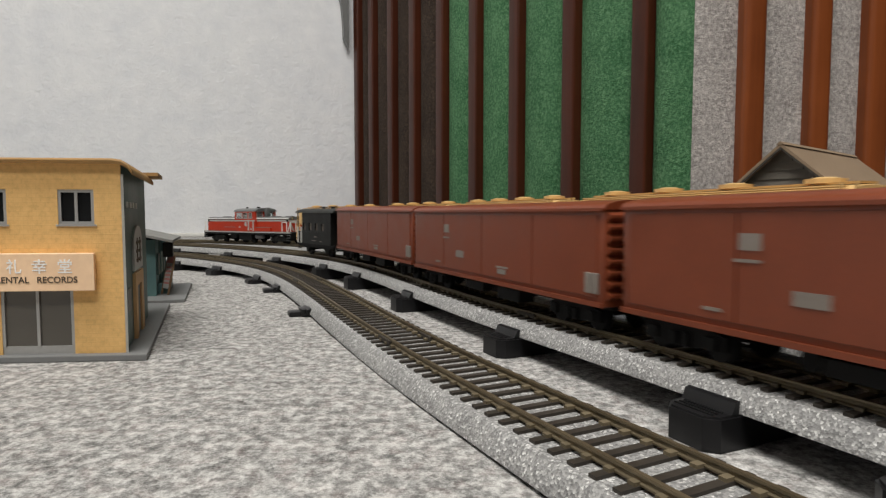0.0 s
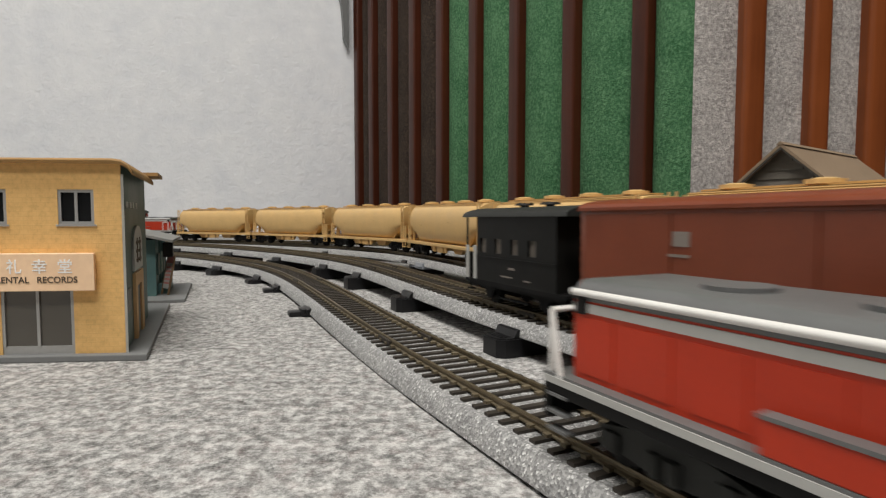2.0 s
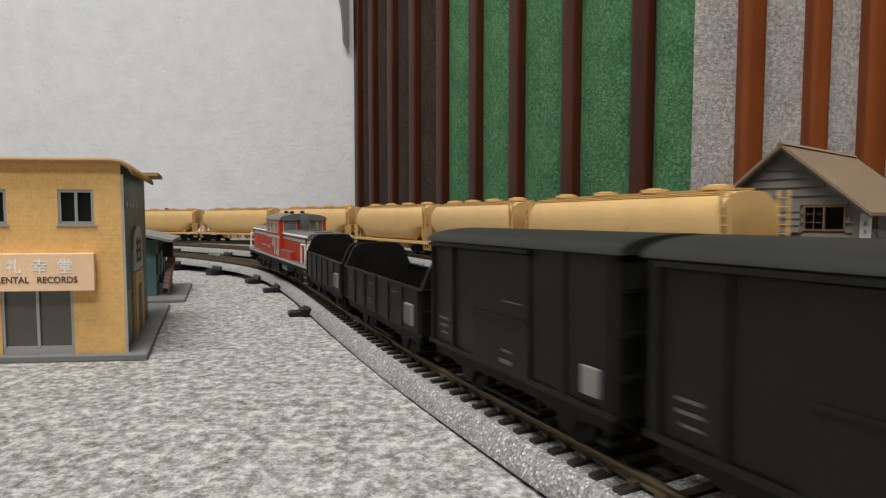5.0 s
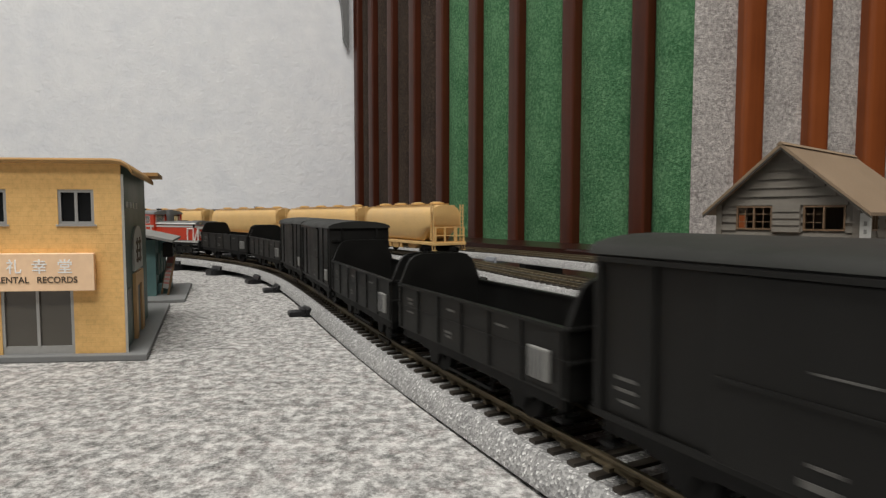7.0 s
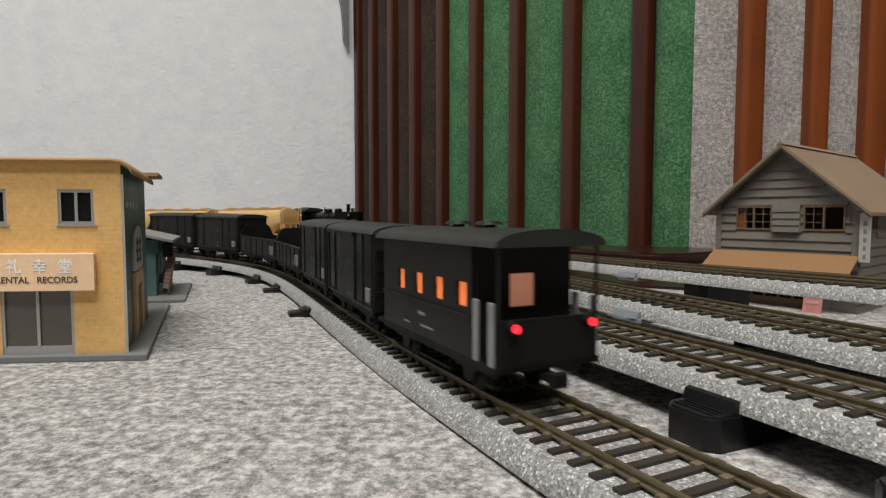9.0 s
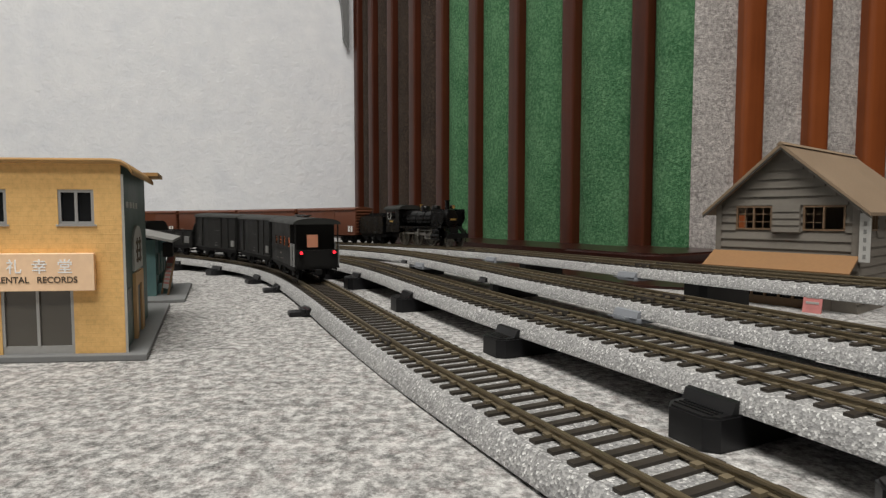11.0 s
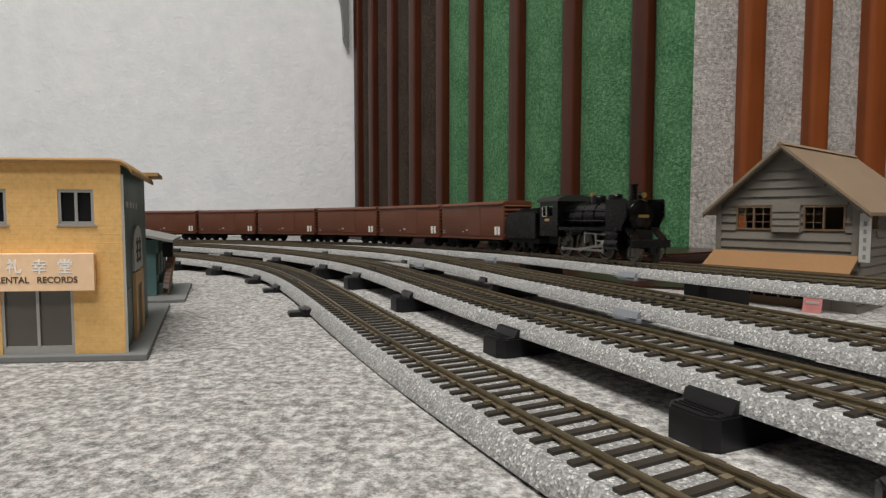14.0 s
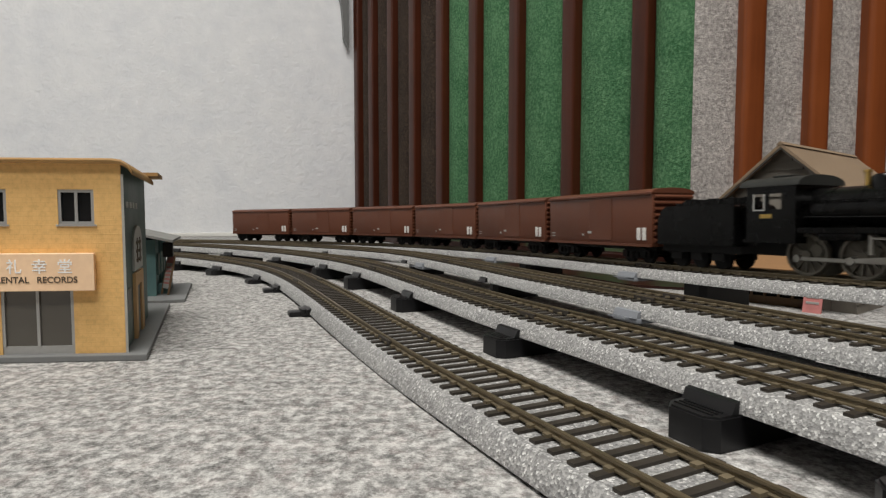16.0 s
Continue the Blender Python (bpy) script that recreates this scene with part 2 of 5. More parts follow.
def thing(name, label, category, group="", kind=""):
    return tagged(new(name), label, category, group, kind)


def arc_roof(hw, z0, rise, thick=0.0, n=10):
    """A roof's profile (y, z) over half-width hw."""
    up = [(hw * math.cos(math.pi * i / n), z0 + rise * math.sin(math.pi * i / n) ** 0.8) for i in range(n + 1)]
    return up


# ---- the room ----
def wall(name, x0, y0, x1, y1, z0, z1, mat, label, thick=0.05):
    """A wall between two plan points, thick away from the room's middle."""
    d = Vector((x1 - x0, y1 - y0, 0))
    length = d.length
    bm = box(bm_new(), 0, length, 0, thick, z0, z1)
    ob = part(name, bm, mat)
    ob.matrix_basis = Matrix.Translation((x0, y0, 0)) @ Matrix.Rotation(math.atan2(d.y, d.x), 4, "Z")
    return tagged(ob, label, "wall", kind="structure")


CORNER, BEND = Vector((-0.235, 1.609)), Vector((0.324, 0.749))
floor = part("floor", box(bm_new(), -2.6, 2.3, -2.6, 2.2, -0.02, 0), "carpet")
tagged(floor, "mottled grey needle-felt carpet floor", "floor", kind="structure")
wall("wall_north", -2.6, 0.84, CORNER.x, CORNER.y, 0, 2.4, "paper", "white embossed wallpaper wall")
# Unseen south and east walls are dark to cut bounced fill light.
wall("wall_south", 2.3, -2.6, -2.6, -2.6, 0, 2.4, "brown_fabric", "unseen wall, darkened to cut bounced light")
wall("wall_west", -2.6, -2.6, -2.6, 0.84, 0, 2.4, "paper", "white wallpaper wall")
wall("wall_east", 2.3, 0.752, 2.3, -2.6, 0, 2.4, "brown_fabric", "unseen wall, darkened to cut bounced light")
# Unseen ceiling, greyed so that it throws back less fill light.
part("ceiling", box(bm_new(), -2.7, 2.4, -2.7, 2.2, 2.4, 2.45), "ceiling")
tagged(bpy.data.objects["ceiling"], "unseen ceiling, greyed to cut bounced light", "ceiling", kind="structure")
# the panelled wall: fabric between varnished battens, from the corner to the bend
ALONG = (BEND - CORNER).normalized()
PANEL = Matrix(((ALONG.x, ALONG.y, 0, CORNER.x), (ALONG.y, -ALONG.x, 0, CORNER.y), (0, 0, 1, 0), (0, 0, 0, 1)))
# local frame: x along the wall, y into the room


def batten_mesh(bm, x0, x1, depth, z0, z1, r=0.004):
    prof = [(x0, 0), (x1, 0)]
    for i in range(5):
        a = math.pi / 2 * i / 4
        prof.append((x1 - r + r * math.cos(a), depth - r + r * math.sin(a)))
    for i in range(5):
        a = math.pi / 2 + math.pi / 2 * i / 4
        prof.append((x0 + r + r * math.cos(a), depth - r + r * math.sin(a)))
    return prism(bm, prof, z0, z1, "z")


def cushion(bm, x0, x1, z0, z1, depth=0.003, bulge=0.011):
    """A padded fabric panel with rounded sides."""
    n = 8
    prof = [(x0, 0)] + [(x0 + (x1 - x0) * i / n, depth + bulge * math.sin(math.pi * i / n) ** 0.6) for i in range(n + 1)] + [(x1, 0)]
    return prism(bm, prof, z0, z1, "z")


def panelled_wall():
    length = (BEND - CORNER).length
    w = part("wall_panelled", box(bm_new(), 0, length, -0.05, 0, 0, 2.4), "brown_fabric")
    tagged(w, "wall panelled with brown and green fabric between mahogany battens", "wall", kind="structure")
    w.matrix_basis = PANEL
    right = [0.047, 0.135, 0.240, 0.345, 0.460, 0.578, 0.700, 0.831, 0.965]
    wid = 0.027
    left_edge = 0.0
    for i, r in enumerate(right):
        b = part("batten", batten_mesh(bm_new(), r - wid, r, 0.021, 0.012, 2.4), "wood", w, "varnished mahogany batten", 40)
        if r - wid - left_edge > 0.01:
            part("fabric_panel", cushion(bm_new(), left_edge, r - wid, 0.012, 2.4), "brown_fabric" if i < 5 else "green", w, "", 50)
        left_edge = r
    part("fabric_panel", cushion(bm_new(), left_edge, length - 0.002, 0.012, 2.4), "green", w, "bright green fabric panel", 50)
    part("base_rail", batten_mesh(bm_new(), 0.0, 0.945, 0.130, 0.0, 0.012, 0.006), "wood_dark", w, "", 40)
    bm = bm_new()
    prof = [(0.945, 0), (0.945, 0.150)] + [(1.050 + 0.036 * math.sin(a), 0.114 + 0.036 * math.cos(a)) for a in [math.pi / 2 * k / 8 for k in range(9)]] + [(1.086, 0)]
    prism(bm, prof, 0.0, 0.0145, "z")
    bmesh.ops.bevel(bm, geom=[e for e in bm.edges if all(v.co.z > 0.014 for v in e.verts)], offset=0.003, segments=3, affect="EDGES")
    part("end_plinth", bm, "wood_dark", w, "dark rounded wooden plinth", 40)
    return w


def grey_wall():
    x0, x1, y = BEND.x - 0.004, 2.3, 0.752
    w = part("wall_grey", box(bm_new(), 0, x1 - x0, -0.05, 0, 0, 2.4), "grey_fabric")
    tagged(w, "grey fabric wall with cherry-varnished battens", "wall", kind="structure")
    w.matrix_basis = Matrix(((1, 0, 0, x0), (0, -1, 0, y), (0, 0, 1, 0), (0, 0, 0, 1)))
    xs = [0.375, 0.460, 0.531] + [0.529 + 0.080 * k for k in range(1, 12)]
    prev = 0.0
    for k, x in enumerate(xs):
        wd = 0.029 if k != 1 else 0.026
        part("batten", batten_mesh(bm_new(), x - x0, x - x0 + wd, 0.022, 0, 2.4, 0.007), "wood_light", w, "scratched cherry batten", 40)
        part("fabric_panel", cushion(bm_new(), prev, x - x0, 0.0, 2.4, 0.003, 0.002), "grey_fabric", w, "", 50)
        prev = x - x0 + wd
    return w


panelled_wall()
grey_wall()
# dark rounded end of a hanging pelmet at the corner
pm = part("pelmet_end", prism(bm_new(), [(2.425, 0.75), (2.425, 0.66)] + [(2.425 + 0.021 * math.sin(a), 0.66 - 0.13 * (1 - math.cos(a))) for a in [math.pi / 2 * k / 8 for k in range(1, 9)]] + [(2.46, 0.50), (2.46, 0.75)], -0.03, -0.006, "y"), "grey")
tagged(pm, "dark grey rounded end in the wall corner", "pelmet", kind="structure")
pm.matrix_basis = Matrix.Translation((-2.6, 0.84, 0)) @ Matrix.Rotation(math.atan2(CORNER.y - 0.84, CORNER.x + 2.6), 4, "Z")
bd = part("floor_board", prism(bm_new(), [(-0.09, 0.84), (0.02, 0.695), (0.10, 0.565), (0.150, 0.452), (0.185, 0.435), (0.30, 0.60), (0.345, 0.69), (0.322, 0.745), (-0.1, 1.38)], 0.0002, 0.0022, "z"), "wood_dark")
tagged(bd, "dark varnished floor board before the panelled wall", "floor board", kind="structure")
sk = part("baseboard", box(bm_new(), 0, 2.45, -0.008, 0, 0, 0.0105, 0.002), "white_paint")
tagged(sk, "low white baseboard along the wall", "baseboard", kind="structure")
sk.matrix_basis = Matrix.Translation((-2.6, 0.84, 0)) @ Matrix.Rotation(math.atan2(CORNER.y - 0.84, CORNER.x + 2.6), 4, "Z")

# ---- the tracks: plan curves of slowly changing curvature ----
KNOTS = (-0.7, -0.3, 0.0, 0.12, 0.24, 0.36, 0.5, 0.65, 0.8, 1.0, 1.3)
RISE = (-0.1, 0.15, 0.4, 0.65, 0.9, 1.2)


class Track:
    def __init__(self, x, y, heading, bends, drops, s0, s1):
        ds = 0.004
        self.lo, self.hi = s0, s1
        s = np.arange(-4.0, 4.6, ds)
        k = np.interp(s, KNOTS, (0, 0, *bends, bends[-1]))
        k[s > 1.3] = -1.5
        k[s < -0.7] = -1.5
        i0 = int(np.argmin(abs(s)))
        th = np.cumsum(k) * ds
        th = th - th[i0] + heading
        th = np.clip(th, -math.pi - 0.45, math.pi - 0.45)
        self.s, self.th = s, th
        px, py = np.cumsum(np.sin(th)) * ds, np.cumsum(np.cos(th)) * ds
        self.x, self.y = px - px[i0] + x, py - py[i0] + y
        self.z = EYE - np.interp(s, RISE, drops)

    def at(self, s):
        return Vector((float(np.interp(s, self.s, self.x)), float(np.interp(s, self.s, self.y)), float(np.interp(s, self.s, self.z))))

    def side(self, s):
        th = float(np.interp(s, self.s, self.th))
        return Vector((math.cos(th), -math.sin(th), 0))

    def place(self, s, base, flip=False):
        a, b = self.at(s - base / 2), self.at(s + base / 2)
        f = (b - a).normalized()
        if flip:
            f = -f
        left = Vector((0, 0, 1)).cross(f).normalized()
        up = f.cross(left)
        m = Matrix((f, left, up)).transposed().to_4x4()
        return Matrix.Translation((a + b) / 2) @ m


TRACKS = {
    1: Track(0.0629, 0.0716, -0.4575, (-0.338, 0.474, 0.205, -0.512, -3.051, -1.078, -1.750, -1.736), (0.0470, 0.0487, 0.0468, 0.0424, 0.0424, 0.0425), -1.45, 2.4),
    2: Track(0.0944, 0.1372, -0.4104, (-0.397, 0.047, 0.345, -1.593, -1.465, -0.983, -1.263, -1.411), (0.0394, 0.0415, 0.0393, 0.0382, 0.0377, 0.0371), -3.2, 1.2),
    3: Track(0.1132, 0.2340, -0.3743, (-0.231, 0.120, -0.144, -2.051, -1.470, -0.631, -1.636, -1.713), (0.0363, 0.0377, 0.0375, 0.0385, 0.0399, 0.0407), -1, 3.9),
    4: Track(0.1993, 0.2205, -0.4442, (0.354, 0.360, -0.055, -1.365, -1.785, -1.089, -0.980, -0.903), (0.0253, 0.0304, 0.0346, 0.0375, 0.0401, 0.0423), -0.75, 2.6),
}
GAUGE, PITCH = 0.0165, 0.0066


def sweep(bm, tr, prof, s0, s1, ds):
    """A profile (offset to the side, height from rail top) swept along a track."""
    n = int((s1 - s0) / ds)
    rings = []
    for i in range(n + 1):
        s = s0 + (s1 - s0) * i / n
        p, q = tr.at(s), tr.side(s)
        rings.append([p + q * o + Vector((0, 0, z)) for o, z in prof])
    return loft(bm, rings)


def sleeper_mesh():
    bm = bm_new()
    box(bm, -0.0011, 0.0011, -0.0141, 0.0141, -0.0042, -0.0022)
    for y in (-GAUGE / 2, GAUGE / 2):
        box(bm, -0.0009, 0.0009, y - 0.0020, y + 0.0024, -0.0022, -0.0014)
    me = finish(bm)
    me.materials.append(M["sleeper"])
    me.materials.append(M["chair"])
    for p in me.polygons:
        if any(me.vertices[i].co.z > -0.0018 for i in p.vertices):
            p.material_index = 1
    return me


SLEEPER = sleeper_mesh()
JOINTS = {1: (0.177, 0.3855), 2: (0.1214, 0.342), 3: (0.0334, 0.276), 4: (0.1593, 0.40)}


def build_track(k, tr, near):
    t = thing("model_railway_track", "model railway track on grey ballast bed with brown rails", "railway track", "railway tracks")
    prof = [(-0.0193, -0.0086), (-0.0192, -0.0078), (-0.0162, -0.0034), (-0.0154, -0.0030), (0.0154, -0.0030), (0.0162, -0.0034), (0.0192, -0.0078), (0.0193, -0.0086)]
    part("ballast_bed", sweep(bm_new(), tr, prof, tr.lo, tr.hi, 0.012), "ballast", t, "grey speckled ballast bed", 30)
    for side in (-1, 1):
        c = side * (GAUGE / 2 + 0.0004)
        rp = [(c - 0.0008, -0.0022), (c + 0.0008, -0.0022), (c + 0.0008, -0.0018), (c + 0.00035, -0.0015), (c + 0.00035, -0.0008),
              (c + 0.0006, -0.0006), (c + 0.0005, 0), (c - 0.0005, 0), (c - 0.0006, -0.0006), (c - 0.00035, -0.0008), (c - 0.00035, -0.0015), (c - 0.0008, -0.0018)]
        part("rail", sweep(bm_new(), tr, rp, tr.lo, tr.hi, 0.012), "rail", t, "weathered brass-brown rail", 30)
    for s in JOINTS[k]:
        for side in (-1, 1):
            c = side * (GAUGE / 2 + 0.0004)
            part("rail_joiner", sweep(bm_new(), tr, [(c - 0.0016, -0.0021), (c - 0.0015, -0.0005), (c + 0.0015, -0.0005), (c + 0.0016, -0.0021)], s - 0.0065, s + 0.0065, 0.0065), "sleeper", t)
    if k == 2:
        part("ballast_strip", sweep(bm_new(), tr, [(0.0196, -0.0098), (0.0196, -0.0074), (0.0440, -0.0074), (0.0440, -0.0098)], -0.6, 0.062, 0.012), "ballast", t, "flat grey ballast strip beside the track")
    vs, fs = [], []
    s = tr.lo
    base = [v.co.copy() for v in SLEEPER.vertices]
    polys = [list(p.vertices) for p in SLEEPER.polygons]
    slots = [p.material_index for p in SLEEPER.polygons]
    while s < tr.hi - 0.004:
        s += PITCH
        m = tr.place(s, 0.004)
        if near[0] < s < near[1]:
            o = new("sleeper", SLEEPER)
            o.parent, o.matrix_basis = t, m
        else:
            k0 = len(vs)
            vs += [m @ c for c in base]
            fs += [[q + k0 for q in p] for p in polys]
    me = bpy.data.meshes.new("mesh")
    me.from_pydata(vs, [], fs)
    me.materials.append(M["sleeper"])
    me.materials.append(M["chair"])
    me.polygons.foreach_set("material_index", slots * (len(fs) // len(slots)))
    o = new("sleeper_rest", me)
    o.parent = t
    tagged(o, kind="stuff")
    return t


# ---- rolling stock: x forward, z from the rail top ----
def wheelset_mesh(r=0.0053):
    bm = bm_new()
    tube(bm, (0, -0.0095, 0), (0, 0.0095, 0), 0.0007, 8)
    for s in (-1, 1):
        tube(bm, (0, s * 0.0078, 0), (0, s * 0.0096, 0), r, 20)
        tube(bm, (0, s * 0.0074, 0), (0, s * 0.0079, 0), r + 0.0006, 20)
        tube(bm, (0, s * 0.0096, 0), (0, s * 0.0099, 0), r * 0.35, 10)
    me = finish(bm, 40)
    me.materials.append(M["frame"])
    return me


WHEELS = wheelset_mesh()
ROLLING = []


def wheelset(parent, x, mesh=None, r=0.0053):
    o = new("wheelset", mesh or WHEELS)
    o.parent, o.location = parent, (x, 0, r)
    return o


def bogie(root, x, base=0.022, mat="frame", trim=None):
    bm = bm_new()
    for s in (-1, 1):
        prism(bm, [(-base / 2 - 0.004, 0.0035), (-base / 2 - 0.004, 0.0075), (-0.006, 0.0095), (0.006, 0.0095), (base / 2 + 0.004, 0.0075),
                   (base / 2 + 0.004, 0.0035), (base / 2 - 0.003, 0.0035), (0.005, 0.0028), (-0.005, 0.0028), (-base / 2 + 0.003, 0.0035)],
              s * 0.0106, s * 0.0122, "y")
        for a in (-base / 2, base / 2):
            box(bm, a - 0.0018, a + 0.0018, s * 0.0122 if s > 0 else -0.0134, 0.0134 if s > 0 else s * 0.0122, 0.0035, 0.0073, 0.0003)
        for a in (-0.002, 0.002):
            tube(bm, (a, s * 0.0126, 0.003), (a, s * 0.0126, 0.007), 0.0014, 8)
    box(bm, -0.004, 0.004, -0.0106, 0.0106, 0.006, 0.009)
    b = part("bogie", bm, mat, root)
    b.location.x = x
    for a in (-base / 2, base / 2):
        wheelset(b, a)
    return b


def couplers(root, half, mat="frame"):
    for s in (-1, 1):
        bm = bm_new()
        box(bm, min(s * (half - 0.006), s * half), max(s * (half - 0.006), s * half), -0.0012, 0.0012, 0.0062, 0.0085)
        box(bm, min(s * (half - 0.0012), s * (half + 0.0018)), max(s * (half - 0.0012), s * (half + 0.0018)), -0.0022, 0.0022, 0.0055, 0.0092, 0.0004)
        part("coupler", bm, mat, root)


def marks(root, bars, hw, mat="white"):
    """Lettering that cannot be read, as bars on both sides: (x, z, width, height)."""
    for x, z, w, h in bars:
        for s in (-1, 1):
            y0, y1 = sorted((s * (hw - 0.0001), s * (hw + 0.00012)))
            part("lettering", box(bm_new(), x, x + w, y0, y1, z, z + h), mat, root)


def two_axle_gear(root, half, base):
    bm = bm_new()
    box(bm, -half + 0.004, half - 0.004, -0.0125, 0.0125, 0.0085, 0.0112)
    for s in (-1, 1):
        y0, y1 = sorted((s * 0.0132, s * 0.0147))
        box(bm, -half + 0.002, half - 0.002, y0, y1, 0.0080, 0.0110)
        y0, y1 = sorted((s * 0.0115, s * 0.0128))
        for a in (-base / 2, base / 2):
            prism(bm, [(a - 0.0045, 0.0085), (a - 0.002, 0.003), (a + 0.002, 0.003), (a + 0.0045, 0.0085)], y0, y1, "y")
            prism(bm, [(a - 0.0085, 0.0085), (a - 0.006, 0.0068), (a + 0.006, 0.0068), (a + 0.0085, 0.0085)], s * 0.0128, s * 0.0138, "y")
        box(bm, -0.012, 0.012, *sorted((s * 0.0125, s * 0.0135)), 0.0036, 0.0044)
        tube(bm, (-0.012, s * 0.013, 0.004), (-0.012, s * 0.013, 0.0085), 0.0004, 5)
    part("underframe", bm, "frame", root)
    for a in (-base / 2, base / 2):
        wheelset(root, a)
    for x in (-half + 0.0035, half - 0.0035):
        for s in (-1, 1):
            bm = box(bm_new(), x - 0.0015, x + 0.0015, *sorted((s * 0.0128, s * 0.0155)), 0.0055, 0.0062)
            tube(bm, (x, s * 0.0145, 0.006), (x, s * 0.0145, 0.011), 0.0004, 5)
            part("step", bm, "frame", root)


def covered_wagon(length):
    t = thing("covered_wagon", "black two-axle covered goods wagon with grey arched roof", "goods wagon", "wagons of the black goods train")
    half, hw = length / 2 - 0.0035, 0.0156
    bm = box(bm_new(), -half, half, -hw, hw, 0.0108, 0.0412, 0.0005)
    part("body", bm, "black", t, "", 40)
    prof = arc_roof(hw + 0.0008, 0.0408, 0.0036, n=12)
    part("roof", prism(bm_new(), prof, -half - 0.001, half + 0.001), "black_roof", t, "dark grey arched roof", 50)
    for s in (-1, 1):
        bm = bm_new()
        y0, y1 = sorted((s * hw, s * (hw + 0.0008)))
        box(bm, -0.0125, 0.0125, y0, y1, 0.0118, 0.0395, 0.0003)
        box(bm, -0.0115, 0.0115, *sorted((s * (hw + 0.0008), s * (hw + 0.0012))), 0.024, 0.0246)
        d = part("door", bm, "black", t)
        part("door_rail", box(bm_new(), -0.0125, half - 0.002, *sorted((s * (hw + 0.0004), s * (hw + 0.0016))), 0.0396, 0.0404), "black", d)
        for x in (-half + 0.002, -half * 0.62, half * 0.62, half - 0.002):
            part("side_rib", box(bm_new(), x - 0.0005, x + 0.0005, *sorted((s * hw, s * (hw + 0.0006))), 0.011, 0.0405), "black", t)
        part("sill", box(bm_new(), -half, half, *sorted((s * hw, s * (hw + 0.0005))), 0.0109, 0.0121), "black", t)
    marks(t, [(half - 0.011, 0.0188, 0.005, 0.0006), (half - 0.011, 0.0168, 0.005, 0.0006), (half - 0.011, 0.0148, 0.004, 0.0005),
              ], hw, "worn")
    marks(t, [(-0.006, 0.0135, 0.005, 0.0010), (-0.006, 0.0163, 0.004, 0.0005), (-0.010, 0.028, 0.008, 0.0003)], hw + 0.0008, "worn")
    for s in (-1, 1):
        part("label_holder", box(bm_new(), -half + 0.004, -half + 0.0088, *sorted((s * hw, s * (hw + 0.0009))), 0.0140, 0.0195, 0.0002), "holder", t, "pale grey card holder")
    for s in (-1, 1):
        for z in (0.018, 0.026, 0.034):
            part("end_rib", box(bm_new(), *sorted((s * half, s * (half + 0.0007))), -hw + 0.001, hw - 0.001, z, z + 0.0009), "black", t)
        for y in (-0.009, 0.009):
            part("end_post", box(bm_new(), *sorted((s * half, s * (half + 0.0009))), y - 0.0006, y + 0.0006, 0.011, 0.041), "black", t)
    two_axle_gear(t, half, length * 0.5)
    couplers(t, half + 0.003)
    return t


def open_wagon(length):
    t = thing("open_wagon", "black two-axle open goods wagon, empty, with humped ends", "goods wagon", "wagons of the black goods train")
    half, hw = length / 2 - 0.0035, 0.0156
    part("floor", box(bm_new(), -half, half, -hw, hw, 0.0108, 0.0118), "black", t)
    for s in (-1, 1):
        bm = box(bm_new(), -half, half, *sorted((s * (hw - 0.001), s * hw)), 0.0112, 0.0249, 0.0002)
        sb = part("side_board", bm, "black", t)
        for i in range(7):
            x = -half + 0.002 + (2 * half - 0.004) * i / 6
            part("rib", prism(bm_new(), [(x - 0.0006, 0.0112), (x - 0.0004, 0.0247), (x + 0.0004, 0.0247), (x + 0.0006, 0.0112)], s * hw, s * (hw + 0.0005), "y"), "black", sb)
        part("seam", box(bm_new(), -half, half, *sorted((s * hw, s * (hw + 0.0002))), 0.0185, 0.0188), "black", sb)
        part("cap_rail", box(bm_new(), -half, half, *sorted((s * (hw - 0.0013), s * (hw + 0.0004))), 0.0247, 0.0254), "black", sb)
        e = [(-hw, 0.0112), (-hw, 0.0249), (-0.0128, 0.0315), (-0.0118, 0.0333), (-0.0098, 0.0347), (-0.0075, 0.0352), (0.0075, 0.0352), (0.0098, 0.0347), (0.0118, 0.0333), (0.0128, 0.0315), (hw, 0.0249), (hw, 0.0112)]
        bm = prism(bm_new(), e, *sorted((s * (half - 0.0012), s * half)))
        eb = part("end_board", bm, "black", t)
        for y in (-0.0085, 0, 0.0085):
            part("rib", box(bm_new(), *sorted((s * half, s * (half + 0.001))), y - 0.0006, y + 0.0006, 0.0112, 0.0342), "black", eb)
        for z in (0.018, 0.0249):
            part("seam", box(bm_new(), *sorted((s * half, s * (half + 0.0007))), -hw, hw, z, z + 0.0007), "black", eb)
    marks(t, [(half - 0.012, 0.0208, 0.0042, 0.0007), (half - 0.012, 0.0195, 0.0036, 0.0007), (half - 0.0125, 0.0168, 0.0052, 0.0005), (0.004, 0.0214, 0.0045, 0.0006), (0.006, 0.0150, 0.0040, 0.0006), (0.006, 0.0138, 0.0034, 0.0006),
              (-half * 0.5, 0.0217, 0.005, 0.0005)], hw, "worn")
    for s in (-1, 1):
        part("label_holder", box(bm_new(), -half + 0.0055, -half + 0.0125, *sorted((s * hw, s * (hw + 0.0011))), 0.0132, 0.0200, 0.0002), "holder", t, "pale grey card holder")
        for k in range(4):
            x = -half + 0.0066 + 0.0015 * k
            part("holder_bar", box(bm_new(), x, x + 0.0005, *sorted((s * (hw + 0.0011), s * (hw + 0.0014))), 0.0136, 0.0196), "grey", t)
    two_axle_gear(t, half, length * 0.48)
    couplers(t, half + 0.003)
    return t


